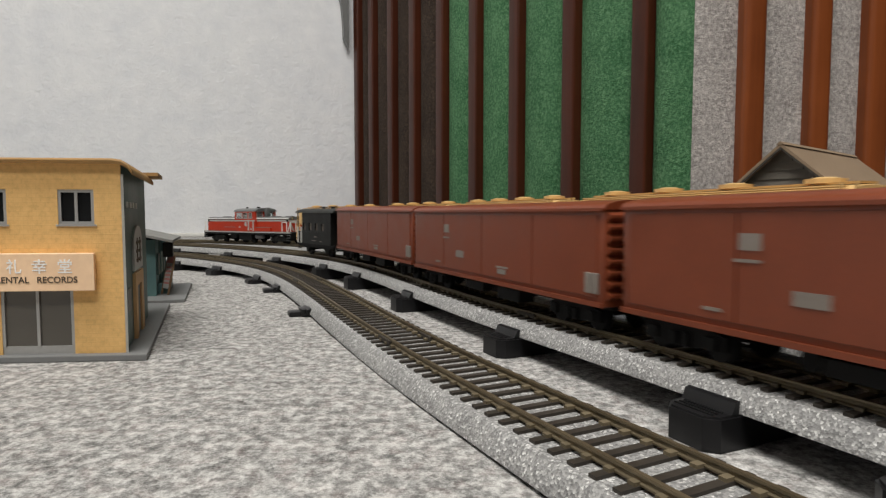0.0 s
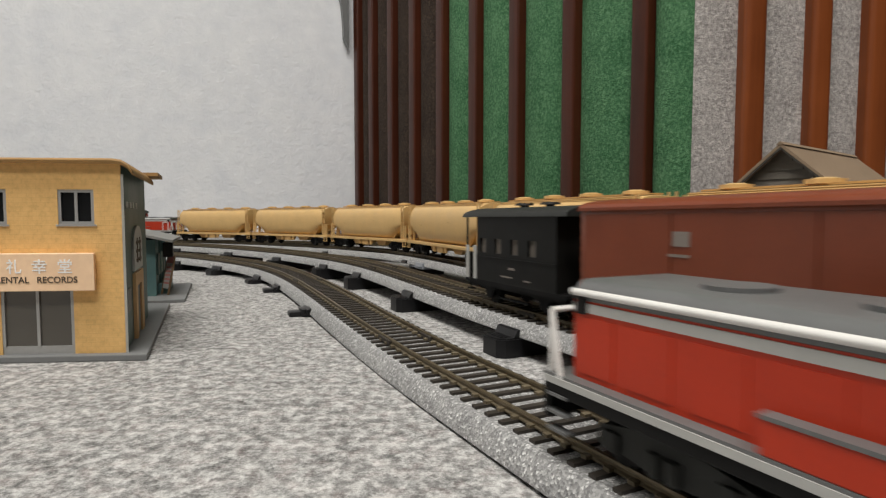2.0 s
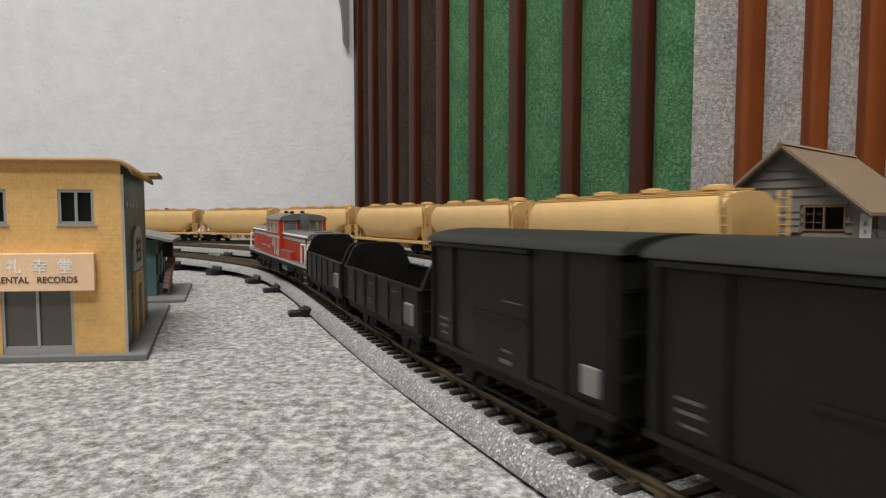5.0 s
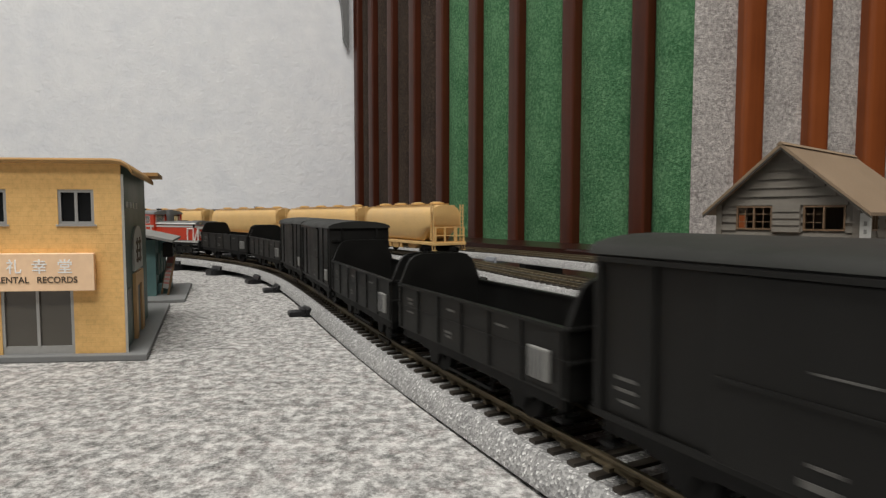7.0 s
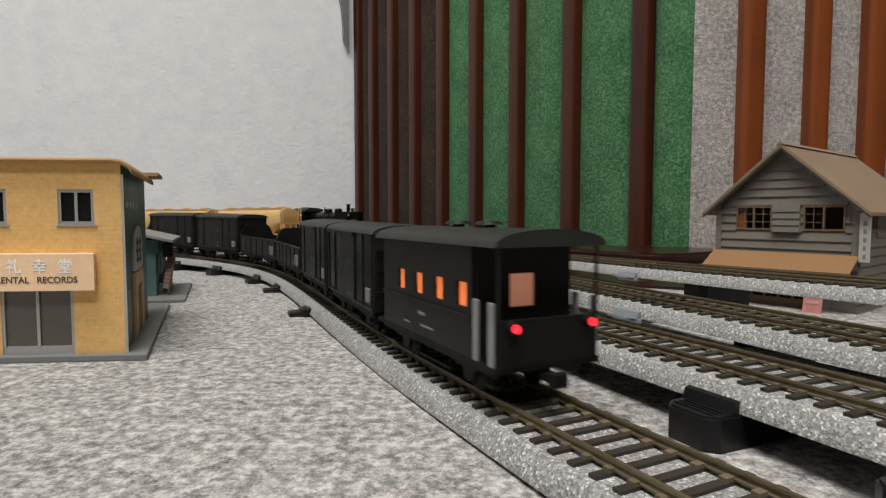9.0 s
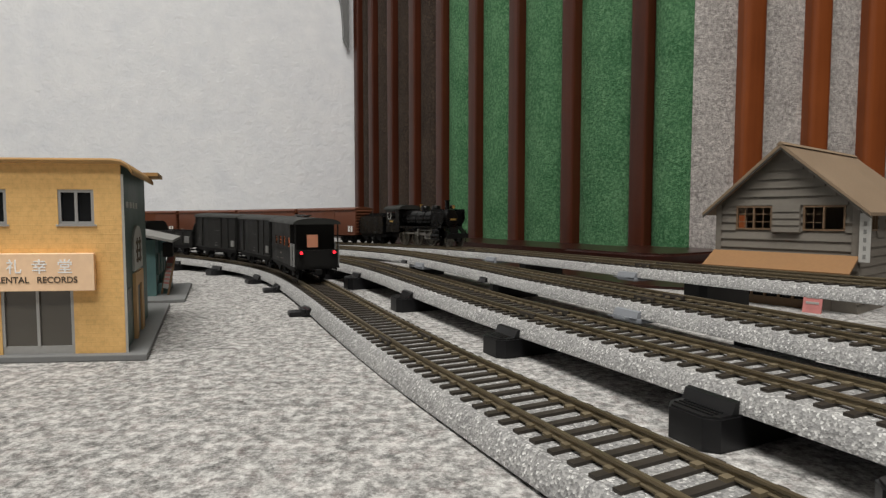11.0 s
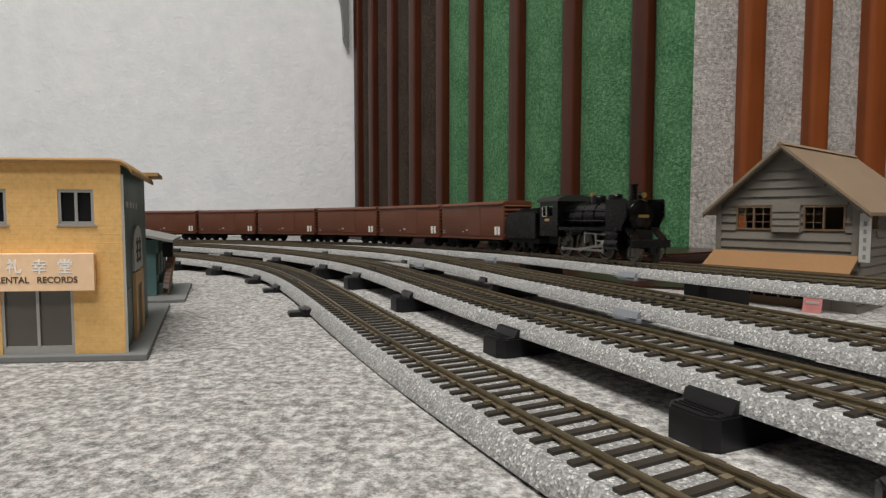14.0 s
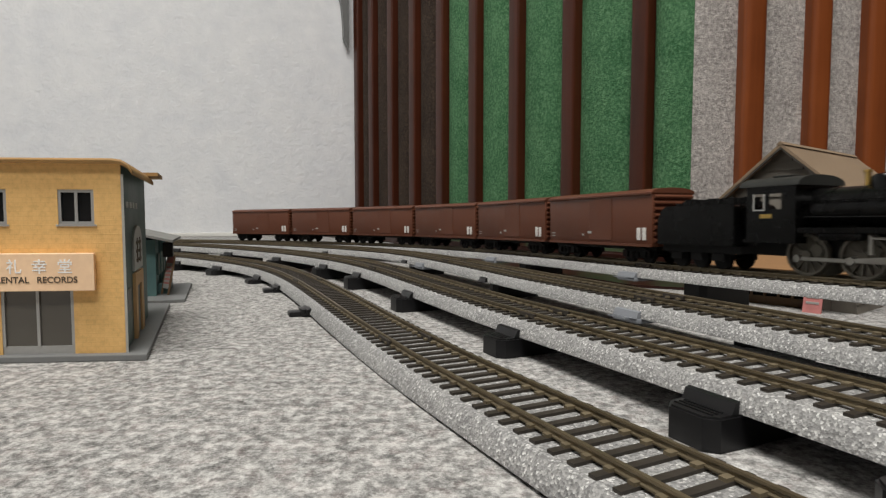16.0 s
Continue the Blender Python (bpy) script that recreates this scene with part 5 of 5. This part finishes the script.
def shop():
    t = thing("shop_building", "two-storey ochre brick card model shop with green side and record sign", "model building")

    def sp(name, bm, mat, parent=t, label="", smooth=None):
        bm.transform(SHEAR)
        return part(name, bm, mat, parent, label, smooth)
    # facade strips round the openings, y from 0 to 0.0015
    x_l = -0.118
    opens_up = [(-0.0226, -0.0098), (-0.0534, -0.0406), (-0.0842, -0.0714)]
    bm = bm_new()
    box(bm, x_l, 0, 0, 0.0015, 0.0642, 0.0745)
    box(bm, x_l, 0, 0, 0.0015, 0.027, 0.0512)
    edges = [x_l] + [v for a in reversed(opens_up) for v in a] + [0]
    for a, b in zip(edges[::2], edges[1::2]):
        box(bm, a, b, 0, 0.0015, 0.0512, 0.0642)
    low = [(-0.0440, -0.0183), (-0.0850, -0.0600)]
    edges = [x_l] + [v for a in reversed(low) for v in a] + [0]
    for a, b in zip(edges[::2], edges[1::2]):
        sp("facade_pillar", box(bm_new(), a, b, 0, 0.0015, 0.0025, 0.027), "brickpaper")
    bmesh.ops.remove_doubles(bm, verts=bm.verts, dist=1e-6)
    sp("facade", bm, "brickpaper", label="ochre brick-printed facade")
    side = bm_new()
    box(side, -0.0012, 0, 0.0015, 0.085, 0.0025, 0.0735)
    sp("side_wall", side, "green_card", label="dark green side wall")
    sp("back_wall", box(bm_new(), x_l, -0.0012, 0.084, 0.085, 0.0025, 0.0735), "ochre")
    sp("far_wall", box(bm_new(), x_l, x_l + 0.001, 0.0015, 0.084, 0.0025, 0.0735), "ochre")
    sp("upper_floor", box(bm_new(), x_l + 0.001, -0.0012, 0.0015, 0.084, 0.038, 0.039), "interior")
    sp("inner_wall", box(bm_new(), x_l + 0.001, -0.0012, 0.040, 0.041, 0.0025, 0.0735), "window_dark")
    # roof with a rounded cornice
    prof = [(-0.0030, 0.0738), (-0.0036, 0.0748), (-0.0034, 0.0752), (-0.0024, 0.0756), (0.086, 0.0756), (0.086, 0.0738)]
    r = bm_new()
    rings = []
    for x, drop in ((x_l - 0.002, 0), (-0.003, 0), (0.0005, 0.0004), (0.0030, 0.0018), (0.0045, 0.0042)):
        rings.append([(x, y, z - drop) for y, z in prof])
    loft(r, rings)
    sp("roof", r, "ochre", label="ochre roof with rounded cornice", smooth=40)
    sp("eave", box(bm_new(), 0.0, 0.008, 0.070, 0.100, 0.0735, 0.0752), "ochre")
    # windows
    for a, b in opens_up:
        w = bm_new()
        f = 0.0011
        box(w, a, b, 0.0004, 0.0012, 0.0642 - f, 0.0642)
        box(w, a, b, 0.0004, 0.0012, 0.0512, 0.0512 + f)
        for x in (a, (a + b) / 2 - f / 2, b - f):
            box(w, x, x + f, 0.0003, 0.0012, 0.0512 + f, 0.0642 - f)
        wf = sp("window_frame", w, "alu", label="grey aluminium window")
        sp("window_sill", box(bm_new(), a - 0.0008, b + 0.0008, -0.0006, 0.0012, 0.0505, 0.0512), "alu", wf)
        sp("window_pane", box(bm_new(), a + 0.0005, b - 0.0005, 0.0013, 0.0015, 0.0515, 0.0639), "window_dark", wf)
    for a, b in low:
        w = bm_new()
        f = 0.0011
        box(w, a, b, 0.0004, 0.0012, 0.0025, 0.0055)
        for x in (a, (a + b) / 2 - f / 2, b - f):
            box(w, x, x + f, 0.0002, 0.0012, 0.0055, 0.027)
        d = sp("shop_door", w, "alu", label="grey sliding glass door")
        g = sp("door_pane", box(bm_new(), a + 0.0005, b - 0.0005, 0.0010, 0.00115, 0.0050, 0.027), "smoked", d)
    sp("shop_interior", box(bm_new(), -0.10, -0.004, 0.014, 0.015, 0.0025, 0.022), "grey_card")
    # sign
    sign = sp("sign_board", box(bm_new(), -0.092, -0.0098, -0.0042, -0.0002, 0.0268, 0.0406, 0.0002), "peach", label="peach sign board with lettering")
    sp("letters", text_mesh("RENTAL   RECORDS", 0.0032, -0.0157, -0.0043, 0.0299, "RIGHT"), "ink", sign, "dark lettering")
    for ch, px in (("礼", -0.0377), ("幸", -0.0289), ("堂", -0.0200)):
        sp("letters", text_mesh(ch, 0.0056, px, -0.0043, 0.0338), "letter_white", sign, "white lettering")
    # side wall fittings (x outward)
    pts = [(0.027, 0.031)] + [(0.0425 + 0.0155 * math.cos(a), 0.0420 + 0.0080 * math.sin(a)) for a in [math.pi - math.pi * i / 12 for i in range(13)]] + [(0.058, 0.031)]
    sgn = sp("arch_sign", prism(bm_new(), pts, 0.0, 0.0010), "dull_white", label="white arched sign with dark signs")
    bm = bm_new()
    for k in range(2):
        for j in range(3):
            y = 0.034 + 0.010 * k
            box(bm, 0.0010, 0.0013, y, y + 0.0068, 0.0345 + j * 0.0038, 0.0358 + j * 0.0038)
        box(bm, 0.0010, 0.0013, y + 0.0028, y + 0.0042, 0.0340, 0.0448)
    sp("sign_marks", bm, "ink", sgn)
    dr = bm_new()
    for y0, y1, z0, z1 in ((0.0265, 0.0325, 0.0025, 0.030), (0.0475, 0.0560, 0.0025, 0.030), (0.0325, 0.0475, 0.0245, 0.030)):
        box(dr, 0.0, 0.0014, y0, y1, z0, z1)
    dd = sp("side_door", dr, "tan", label="tan door surround")
    sp("door_leaf", box(bm_new(), 0.0, 0.0005, 0.0325, 0.0475, 0.0025, 0.0245), "grey_card", dd)
    sp("poster", box(bm_new(), 0.0, 0.0004, 0.006, 0.018, 0.0165, 0.0255), "grey_card", label="small grey poster")
    sp("edge_strip", box(bm_new(), 0.0, 0.0009, 0.0002, 0.0011, 0.0025, 0.0700), "dull_white", label="pale edge strip")
    bm = bm_new()
    for k in range(4):
        box(bm, 0.0, 0.0003, 0.012 + k * 0.010, 0.0185 + k * 0.010, 0.0575, 0.0600)
    sp("side_lettering", bm, "dull_white")
    slab = box(bm_new(), x_l - 0.004, 0.0080, -0.0035, 0.133, 0.0, 0.0025, 0.0004)
    sp("base_board", slab, "slab", label="grey base board")
    return t


def kiosk():
    t = thing("kiosk_building", "small teal card model hut with sloping grey roof", "model building")
    m = Matrix(((0.94, -0.36, 0, -0.186), (0.34, 0.94, 0, 0.372), (0, 0, 1, 0), (0, 0, 0, 1)))

    def sp(name, bm, mat, label="", parent=t):
        bm.transform(m)
        return part(name, bm, mat, parent, label)
    sp("base_board", box(bm_new(), -0.075, 0.018, -0.022, 0.070, 0.0, 0.0020, 0.0003), "slab", "grey base board")
    w = bm_new()
    box(w, -0.070, 0.0, 0.0, 0.060, 0.0020, 0.0385)
    sp("wall", w, "teal_card", "teal card wall")
    for k in range(3):
        y = 0.006 + 0.018 * k
        sp("window_frame", box(bm_new(), 0.0, 0.0010, y, y + 0.012, 0.0150, 0.0290), "green_card")
        sp("wall_batten", box(bm_new(), 0.0, 0.0014, y + 0.0135, y + 0.0152, 0.0020, 0.0385), "teal_card")
    sp("front_counter", box(bm_new(), 0.0, 0.0060, 0.010, 0.050, 0.0020, 0.0090, 0.0003), "teal_card")
    r = prism(bm_new(), [(-0.075, 0.0475), (-0.075, 0.0490), (-0.028, 0.0478), (0.011, 0.0385), (0.011, 0.0370), (-0.028, 0.0460)], -0.010, 0.068, "y")
    sp("roof", r, "grey_card", "grey sloping roof")
    sp("lantern", box(bm_new(), 0.0040, 0.0100, 0.0030, 0.0100, 0.0270, 0.0365, 0.0004), "black")
    return t


def easel():
    t = thing("sandwich_board", "small red and white leaning sign board on the base", "sign")
    m = Matrix.Translation((-0.1835, 0.378, 0.0022)) @ Matrix.Rotation(radians(-35), 4, "Z") @ Matrix.Rotation(radians(-12), 4, "X")
    for name, bm, mat, lab in (("panel", box(bm_new(), -0.004, 0.004, -0.0003, 0.0003, 0.004, 0.026), "dull_white", "white panel"),
                               ("header", box(bm_new(), -0.004, 0.004, -0.0006, -0.0003, 0.021, 0.0255), "pink", "red header")):
        bm.transform(m)
        part(name, bm, mat, t, lab)
    for x in (-0.0042, 0.0036):
        bm = box(bm_new(), x, x + 0.0006, -0.0006, 0.0006, 0.0, 0.0262)
        bm.transform(m)
        part("leg", bm, "beam", t)
    bm = bm_new()
    for k in range(5):
        box(bm, -0.0028, 0.0028, -0.0005, -0.00035, 0.007 + 0.0026 * k, 0.0082 + 0.0026 * k)
    bm.transform(m)
    part("marks", bm, "pink", t)
    return t


# ---- the clapboard house ----
HOUSE = Matrix(((0.622, 0.783, 0, 0.1785), (-0.783, 0.622, 0, 0.375), (0, 0, 1, 0), (0, 0, 0, 1)))


def house():
    t = thing("clapboard_house", "grey clapboard card model house with brown gable roof and awning", "model building")
    wd, dp, eave, ridge = 0.0774, 0.115, 0.0610, 0.0955
    t.matrix_basis = HOUSE

    def hp(name, bm, mat, parent=t, label=""):
        return part(name, bm, mat, parent, label)
    wins = [(0.0118, 0.0331), (0.0499, 0.0712)]
    wz0, wz1 = 0.0455, 0.0600
    # gable wall behind the boards, with its openings
    bm = bm_new()
    box(bm, 0, wd, 0.0008, 0.0018, 0.024, wz0)
    for a, b in ((0, wins[0][0]), (wins[0][1], wins[1][0]), (wins[1][1], wd)):
        box(bm, a, b, 0.0008, 0.0018, wz0, wz1)
    prism(bm, [(0, wz1), (wd, wz1), (wd, eave), (wd / 2, ridge - 0.001), (0, eave)], 0.0008, 0.0018, "y")
    for a, b in ((0, 0.006), (wd - 0.012, wd)):
        box(bm, a, b, 0.0008, 0.0018, 0, 0.024)
    gw = hp("gable_wall", bm, "clap", label="grey clapboard gable wall")
    row = 0.0052
    z = 0.024
    while z < ridge - 0.004:
        top = min(z + row, ridge)
        # the gable narrows the rows
        def half(zz):
            return wd / 2 if zz <= eave else wd / 2 * max(0.0, (ridge - zz) / (ridge - eave))
        spans = [(wd / 2 - half(top), wd / 2 + half(top))]
        if z < wz1 - 0.001 and top > wz0 + 0.001:
            spans = [(0, wins[0][0]), (wins[0][1], wins[1][0]), (wins[1][1], wd)]
        for a, b in spans:
            if b - a > 0.003:
                hp("clapboard", prism(bm_new(), [(-0.0006, z), (0.0008, z), (0.0008, top), (0.0004, top)], a, b), "clap", gw)
        z = top
    # side wall (towards the camera's right)
    bm = bm_new()
    sw = [(0.010, 0.030), (0.044, 0.064)]
    box(bm, wd - 0.001, wd, 0.0018, dp, 0, wz0)
    for a, b in ((0.0018, sw[0][0]), (sw[0][1], sw[1][0]), (sw[1][1], dp)):
        box(bm, wd - 0.001, wd, a, b, wz0, wz1)
    box(bm, wd - 0.001, wd, 0.0018, dp, wz1, eave)
    s2 = hp("side_wall", bm, "clap", label="grey clapboard side wall")
    z = 0.0
    while z < wz1:
        top = min(z + row, eave)
        spans = [(0.0, dp)]
        if z < wz1 - 0.001 and top > wz0 + 0.001:
            spans = [(0.0, sw[0][0]), (sw[0][1], sw[1][0]), (sw[1][1], dp)]
        for a, b in spans:
            hp("clapboard", prism(bm_new(), [(wd + 0.0014, z), (wd, z), (wd, top), (wd + 0.0004, top)], a, b, "y"), "clap", s2)
        z = top
    hp("back_wall", box(bm_new(), 0, wd - 0.001, dp - 0.001, dp, 0, eave), "interior")
    bm = bm_new()
    box(bm, 0, 0.001, 0.0018, 0.020, 0, eave)
    box(bm, 0, 0.001, 0.040, dp - 0.001, 0, eave)
    box(bm, 0, 0.001, 0.020, 0.040, 0, wz0)
    box(bm, 0, 0.001, 0.020, 0.040, wz1, eave)
    hp("far_wall", bm, "interior")
    hp("upper_floor", box(bm_new(), 0.001, wd - 0.001, 0.0018, dp - 0.001, 0.034, 0.035), "interior")
    for a in (0, wd - 0.0022):
        hp("corner_board", box(bm_new(), a - 0.0006, a + 0.0028, -0.0008, 0.0008, 0.024, eave), "clap")
    # roof
    for s in (-1, 1):
        x0, x1 = wd / 2, wd / 2 + s * (wd / 2 + 0.007)
        zr, ze = ridge + 0.0012, eave - 0.0050
        bm = prism(bm_new(), [(x0, zr), (x0, zr - 0.0022), (x1, ze - 0.0018), (x1, ze)], -0.0065, dp + 0.006, "y")
        rf = hp("roof_slope", bm, "roof_brown", label="brown card roof slope")
        bm = prism(bm_new(), [(x0, zr - 0.0022), (x0, zr - 0.0036), (x1, ze - 0.0032), (x1, ze - 0.0018)], -0.0062, -0.0050, "y")
        hp("barge_board", bm, "clap_dark", rf)
    hp("ridge_cap", prism(bm_new(), [(wd / 2 - 0.0025, ridge + 0.0002), (wd / 2, ridge + 0.0022), (wd / 2 + 0.0025, ridge + 0.0002)], -0.0068, dp + 0.006, "y"), "roof_brown")
    # windows
    for n, (a, b) in enumerate(wins):
        bm = bm_new()
        f = 0.0010
        box(bm, a, b, -0.0004, 0.0014, wz1 - f, wz1)
        box(bm, a, b, -0.0004, 0.0014, wz0, wz0 + f)
        for x in (a, (a + b) / 2 - f / 2, b - f):
            box(bm, x, x + f, -0.0004, 0.0014, wz0 + f, wz1 - f)
        wf = hp("window_frame", bm, "beam", label="brown wooden window frame")
        bars = bm_new()
        last = (a + b) / 2 if n else b
        for k in (1, 2):
            zz = wz0 + (wz1 - wz0) * k / 3
            box(bars, a + f, last - f, 0.0002, 0.0006, zz - 0.0002, zz + 0.0002)
        for q in ((0.25,) if n else (0.25, 0.75)):
            x = a + (b - a) * q
            box(bars, x - 0.0002, x + 0.0002, 0.0002, 0.0006, wz0 + f, wz1 - f)
        hp("glazing_bar", bars, "beam", wf)
    for a, b in sw:
        bm = bm_new()
        f = 0.0010
        box(bm, wd - 0.0006, wd + 0.0008, a, b, wz1 - f, wz1)
        box(bm, wd - 0.0006, wd + 0.0008, a, b, wz0, wz0 + f)
        for k in range(5):
            y = a + (b - a - f) * k / 4
            box(bm, wd - 0.0006, wd + 0.0008, y, y + f, wz0 + f, wz1 - f)
        wf = hp("window_frame", bm, "beam")
        hp("window_pane", box(bm_new(), wd - 0.0009, wd - 0.0006, a, b, wz0, wz1), "window_dark", wf)
    # shutter box between the windows
    sb = hp("shutter_box", box(bm_new(), 0.0335, 0.0490, -0.0018, -0.0004, 0.0440, 0.0605, 0.0002), "clap")
    for k in range(4):
        hp("shutter_slat", prism(bm_new(), [(-0.0026, 0.0445 + k * 0.004), (-0.0018, 0.0445 + k * 0.004), (-0.0018, 0.0482 + k * 0.004), (-0.0020, 0.0482 + k * 0.004)], 0.0338, 0.0487), "clap", sb)
    # awning over the shop front
    hp("awning", prism(bm_new(), [(-0.0006, 0.0322), (-0.0006, 0.0312), (-0.0155, 0.0222), (-0.0158, 0.0234)], -0.0015, wd + 0.0010), "awning", label="orange-brown card awning")
    # shop front
    bm = bm_new()
    n = 6
    x0, x1 = 0.006, 0.054
    box(bm, x0, x1, 0.0, 0.0016, 0.0215, 0.024)
    box(bm, x0, x1, 0.0, 0.0016, 0.0, 0.0050)
    for k in range(n + 1):
        x = x0 + (x1 - x0 - 0.0012) * k / n
        box(bm, x, x + 0.0012, 0.0, 0.0016, 0.0050, 0.0215)
    sf = hp("shop_front", bm, "beam", label="brown wooden shop front")
    hp("shop_pane", box(bm_new(), x0, x1, 0.0016, 0.0018, 0.0050, 0.0215), "window_dark", sf)
    hp("entrance", box(bm_new(), x1, wd - 0.012, 0.0014, 0.0018, 0.0, 0.024), "interior")
    # hanging sign at the corner
    sg = hp("hanging_sign", box(bm_new(), wd + 0.0010, wd + 0.0062, -0.0022, -0.0014, 0.0290, 0.0555, 0.0001), "dull_white", label="narrow pale hanging sign")
    bm = bm_new()
    for k in range(5):
        box(bm, wd + 0.0029, wd + 0.0043, -0.0023, -0.0022, 0.0308 + k * 0.0045, 0.0332 + k * 0.0045)
    hp("sign_marks", bm, "grey_card", sg)
    return t


def price_board():
    t = thing("price_board", "pink and white leaning notice board before the house", "sign")
    bm = prism(bm_new(), [(-0.0140, 0.0), (-0.0132, 0.0), (-0.0090, 0.0200), (-0.0098, 0.0200)], 0.0560, 0.0655)
    p = part("panel", bm, "pink", t, "faded pink panel")
    bm = bm_new()
    for k in range(4):
        f = 0.25 + 0.16 * k
        y, z = -0.0141 + 0.0042 * f, 0.02 * f
        box(bm, 0.0575, 0.0640, y - 0.0002, y + 0.0003, z, z + 0.0012)
    part("marks", bm, "dull_white", p)
    part("strut", prism(bm_new(), [(-0.0050, 0.0), (-0.0044, 0.0), (-0.0090, 0.0195), (-0.0096, 0.0195)], 0.0605, 0.0612), "beam", t)
    t.matrix_basis = HOUSE
    return t


for ob in (shop(), kiosk(), easel(), house(), price_board()):
    ob.matrix_basis = Matrix.Scale(GROW, 4) @ ob.matrix_basis


VIEW = {TRACKS[1]: (1.6, 13.0), TRACKS[2]: (0.0, 3.6), TRACKS[3]: (0.0, 9.6), TRACKS[4]: (9.0, 16.0)}


def motions():
    for ob, tr, mid, base, turned in SETS:
        walk(ob, [(t, tr.place(mid(t), base, turned)) for t in at_times()])
    # steam locomotive: wheels, rods and crossheads
    times = [0.0] + [8.5 + 0.0625 * i for i in range(121)]

    def run(t):
        return steam_front(8.5) - steam_front(max(t, 8.5))

    def turn(x, z, a):
        return Matrix.Translation((x, 0, z)) @ Matrix.Rotation(a, 4, "Y")

    for wheel, x in DRIVERS:
        walk(wheel, [(t, turn(x, DRIVE_R, run(t) / DRIVE_R)) for t in times])
    for wheel, r in ROLLING:
        x = wheel.location.x
        walk(wheel, [(t, turn(x, r, run(t) / r)) for t in times])
    for rod, side, sort in RODS:
        rows = []
        for t in times:
            a = run(t) / DRIVE_R
            px, pz = AXLES[1] + CRANK * math.cos(a), DRIVE_R - CRANK * math.sin(a)
            reach = math.sqrt(MAIN ** 2 - (pz - 0.0108) ** 2)
            if sort == "side":
                m = Matrix.Translation((px, 0, pz))
            elif sort == "main":
                m = turn(px, pz, -math.atan2(0.0108 - pz, reach))
            else:
                m = Matrix.Translation((px + reach, 0, 0.0108))
            rows.append((t, m))
        walk(rod, rows)
    # plain wheelsets roll while their train is in view
    steam_parts = {w.name for w, r in ROLLING}
    for ob, tr, mid, base, turned in SETS:
        t0, t1 = VIEW[tr]
        n = int((t1 - t0) / 0.04)
        ts = [t0 + (t1 - t0) * i / n for i in range(n + 1)]
        ways = [(t, (mid(t) - mid(t0)) * (-1 if turned else 1) / 0.0053) for t in ts]
        for w in ob.children_recursive:
            if w.name.startswith("wheelset") and w.name not in steam_parts:
                x = w.location.x
                rows = [(t, turn(x, 0.0053, a)) for t, a in ways]
                if t0 > 0:
                    rows.insert(0, (0.0, rows[0][1]))
                if t1 < 16:
                    rows.append((16.0, rows[-1][1]))
                walk(w, rows)


for number, tr in TRACKS.items():
    build_track(number, tr, {1: (-0.02, 0.42), 2: (-0.02, 0.44), 3: (-0.08, 0.40), 4: (-0.06, 0.40)}[number])
motions()
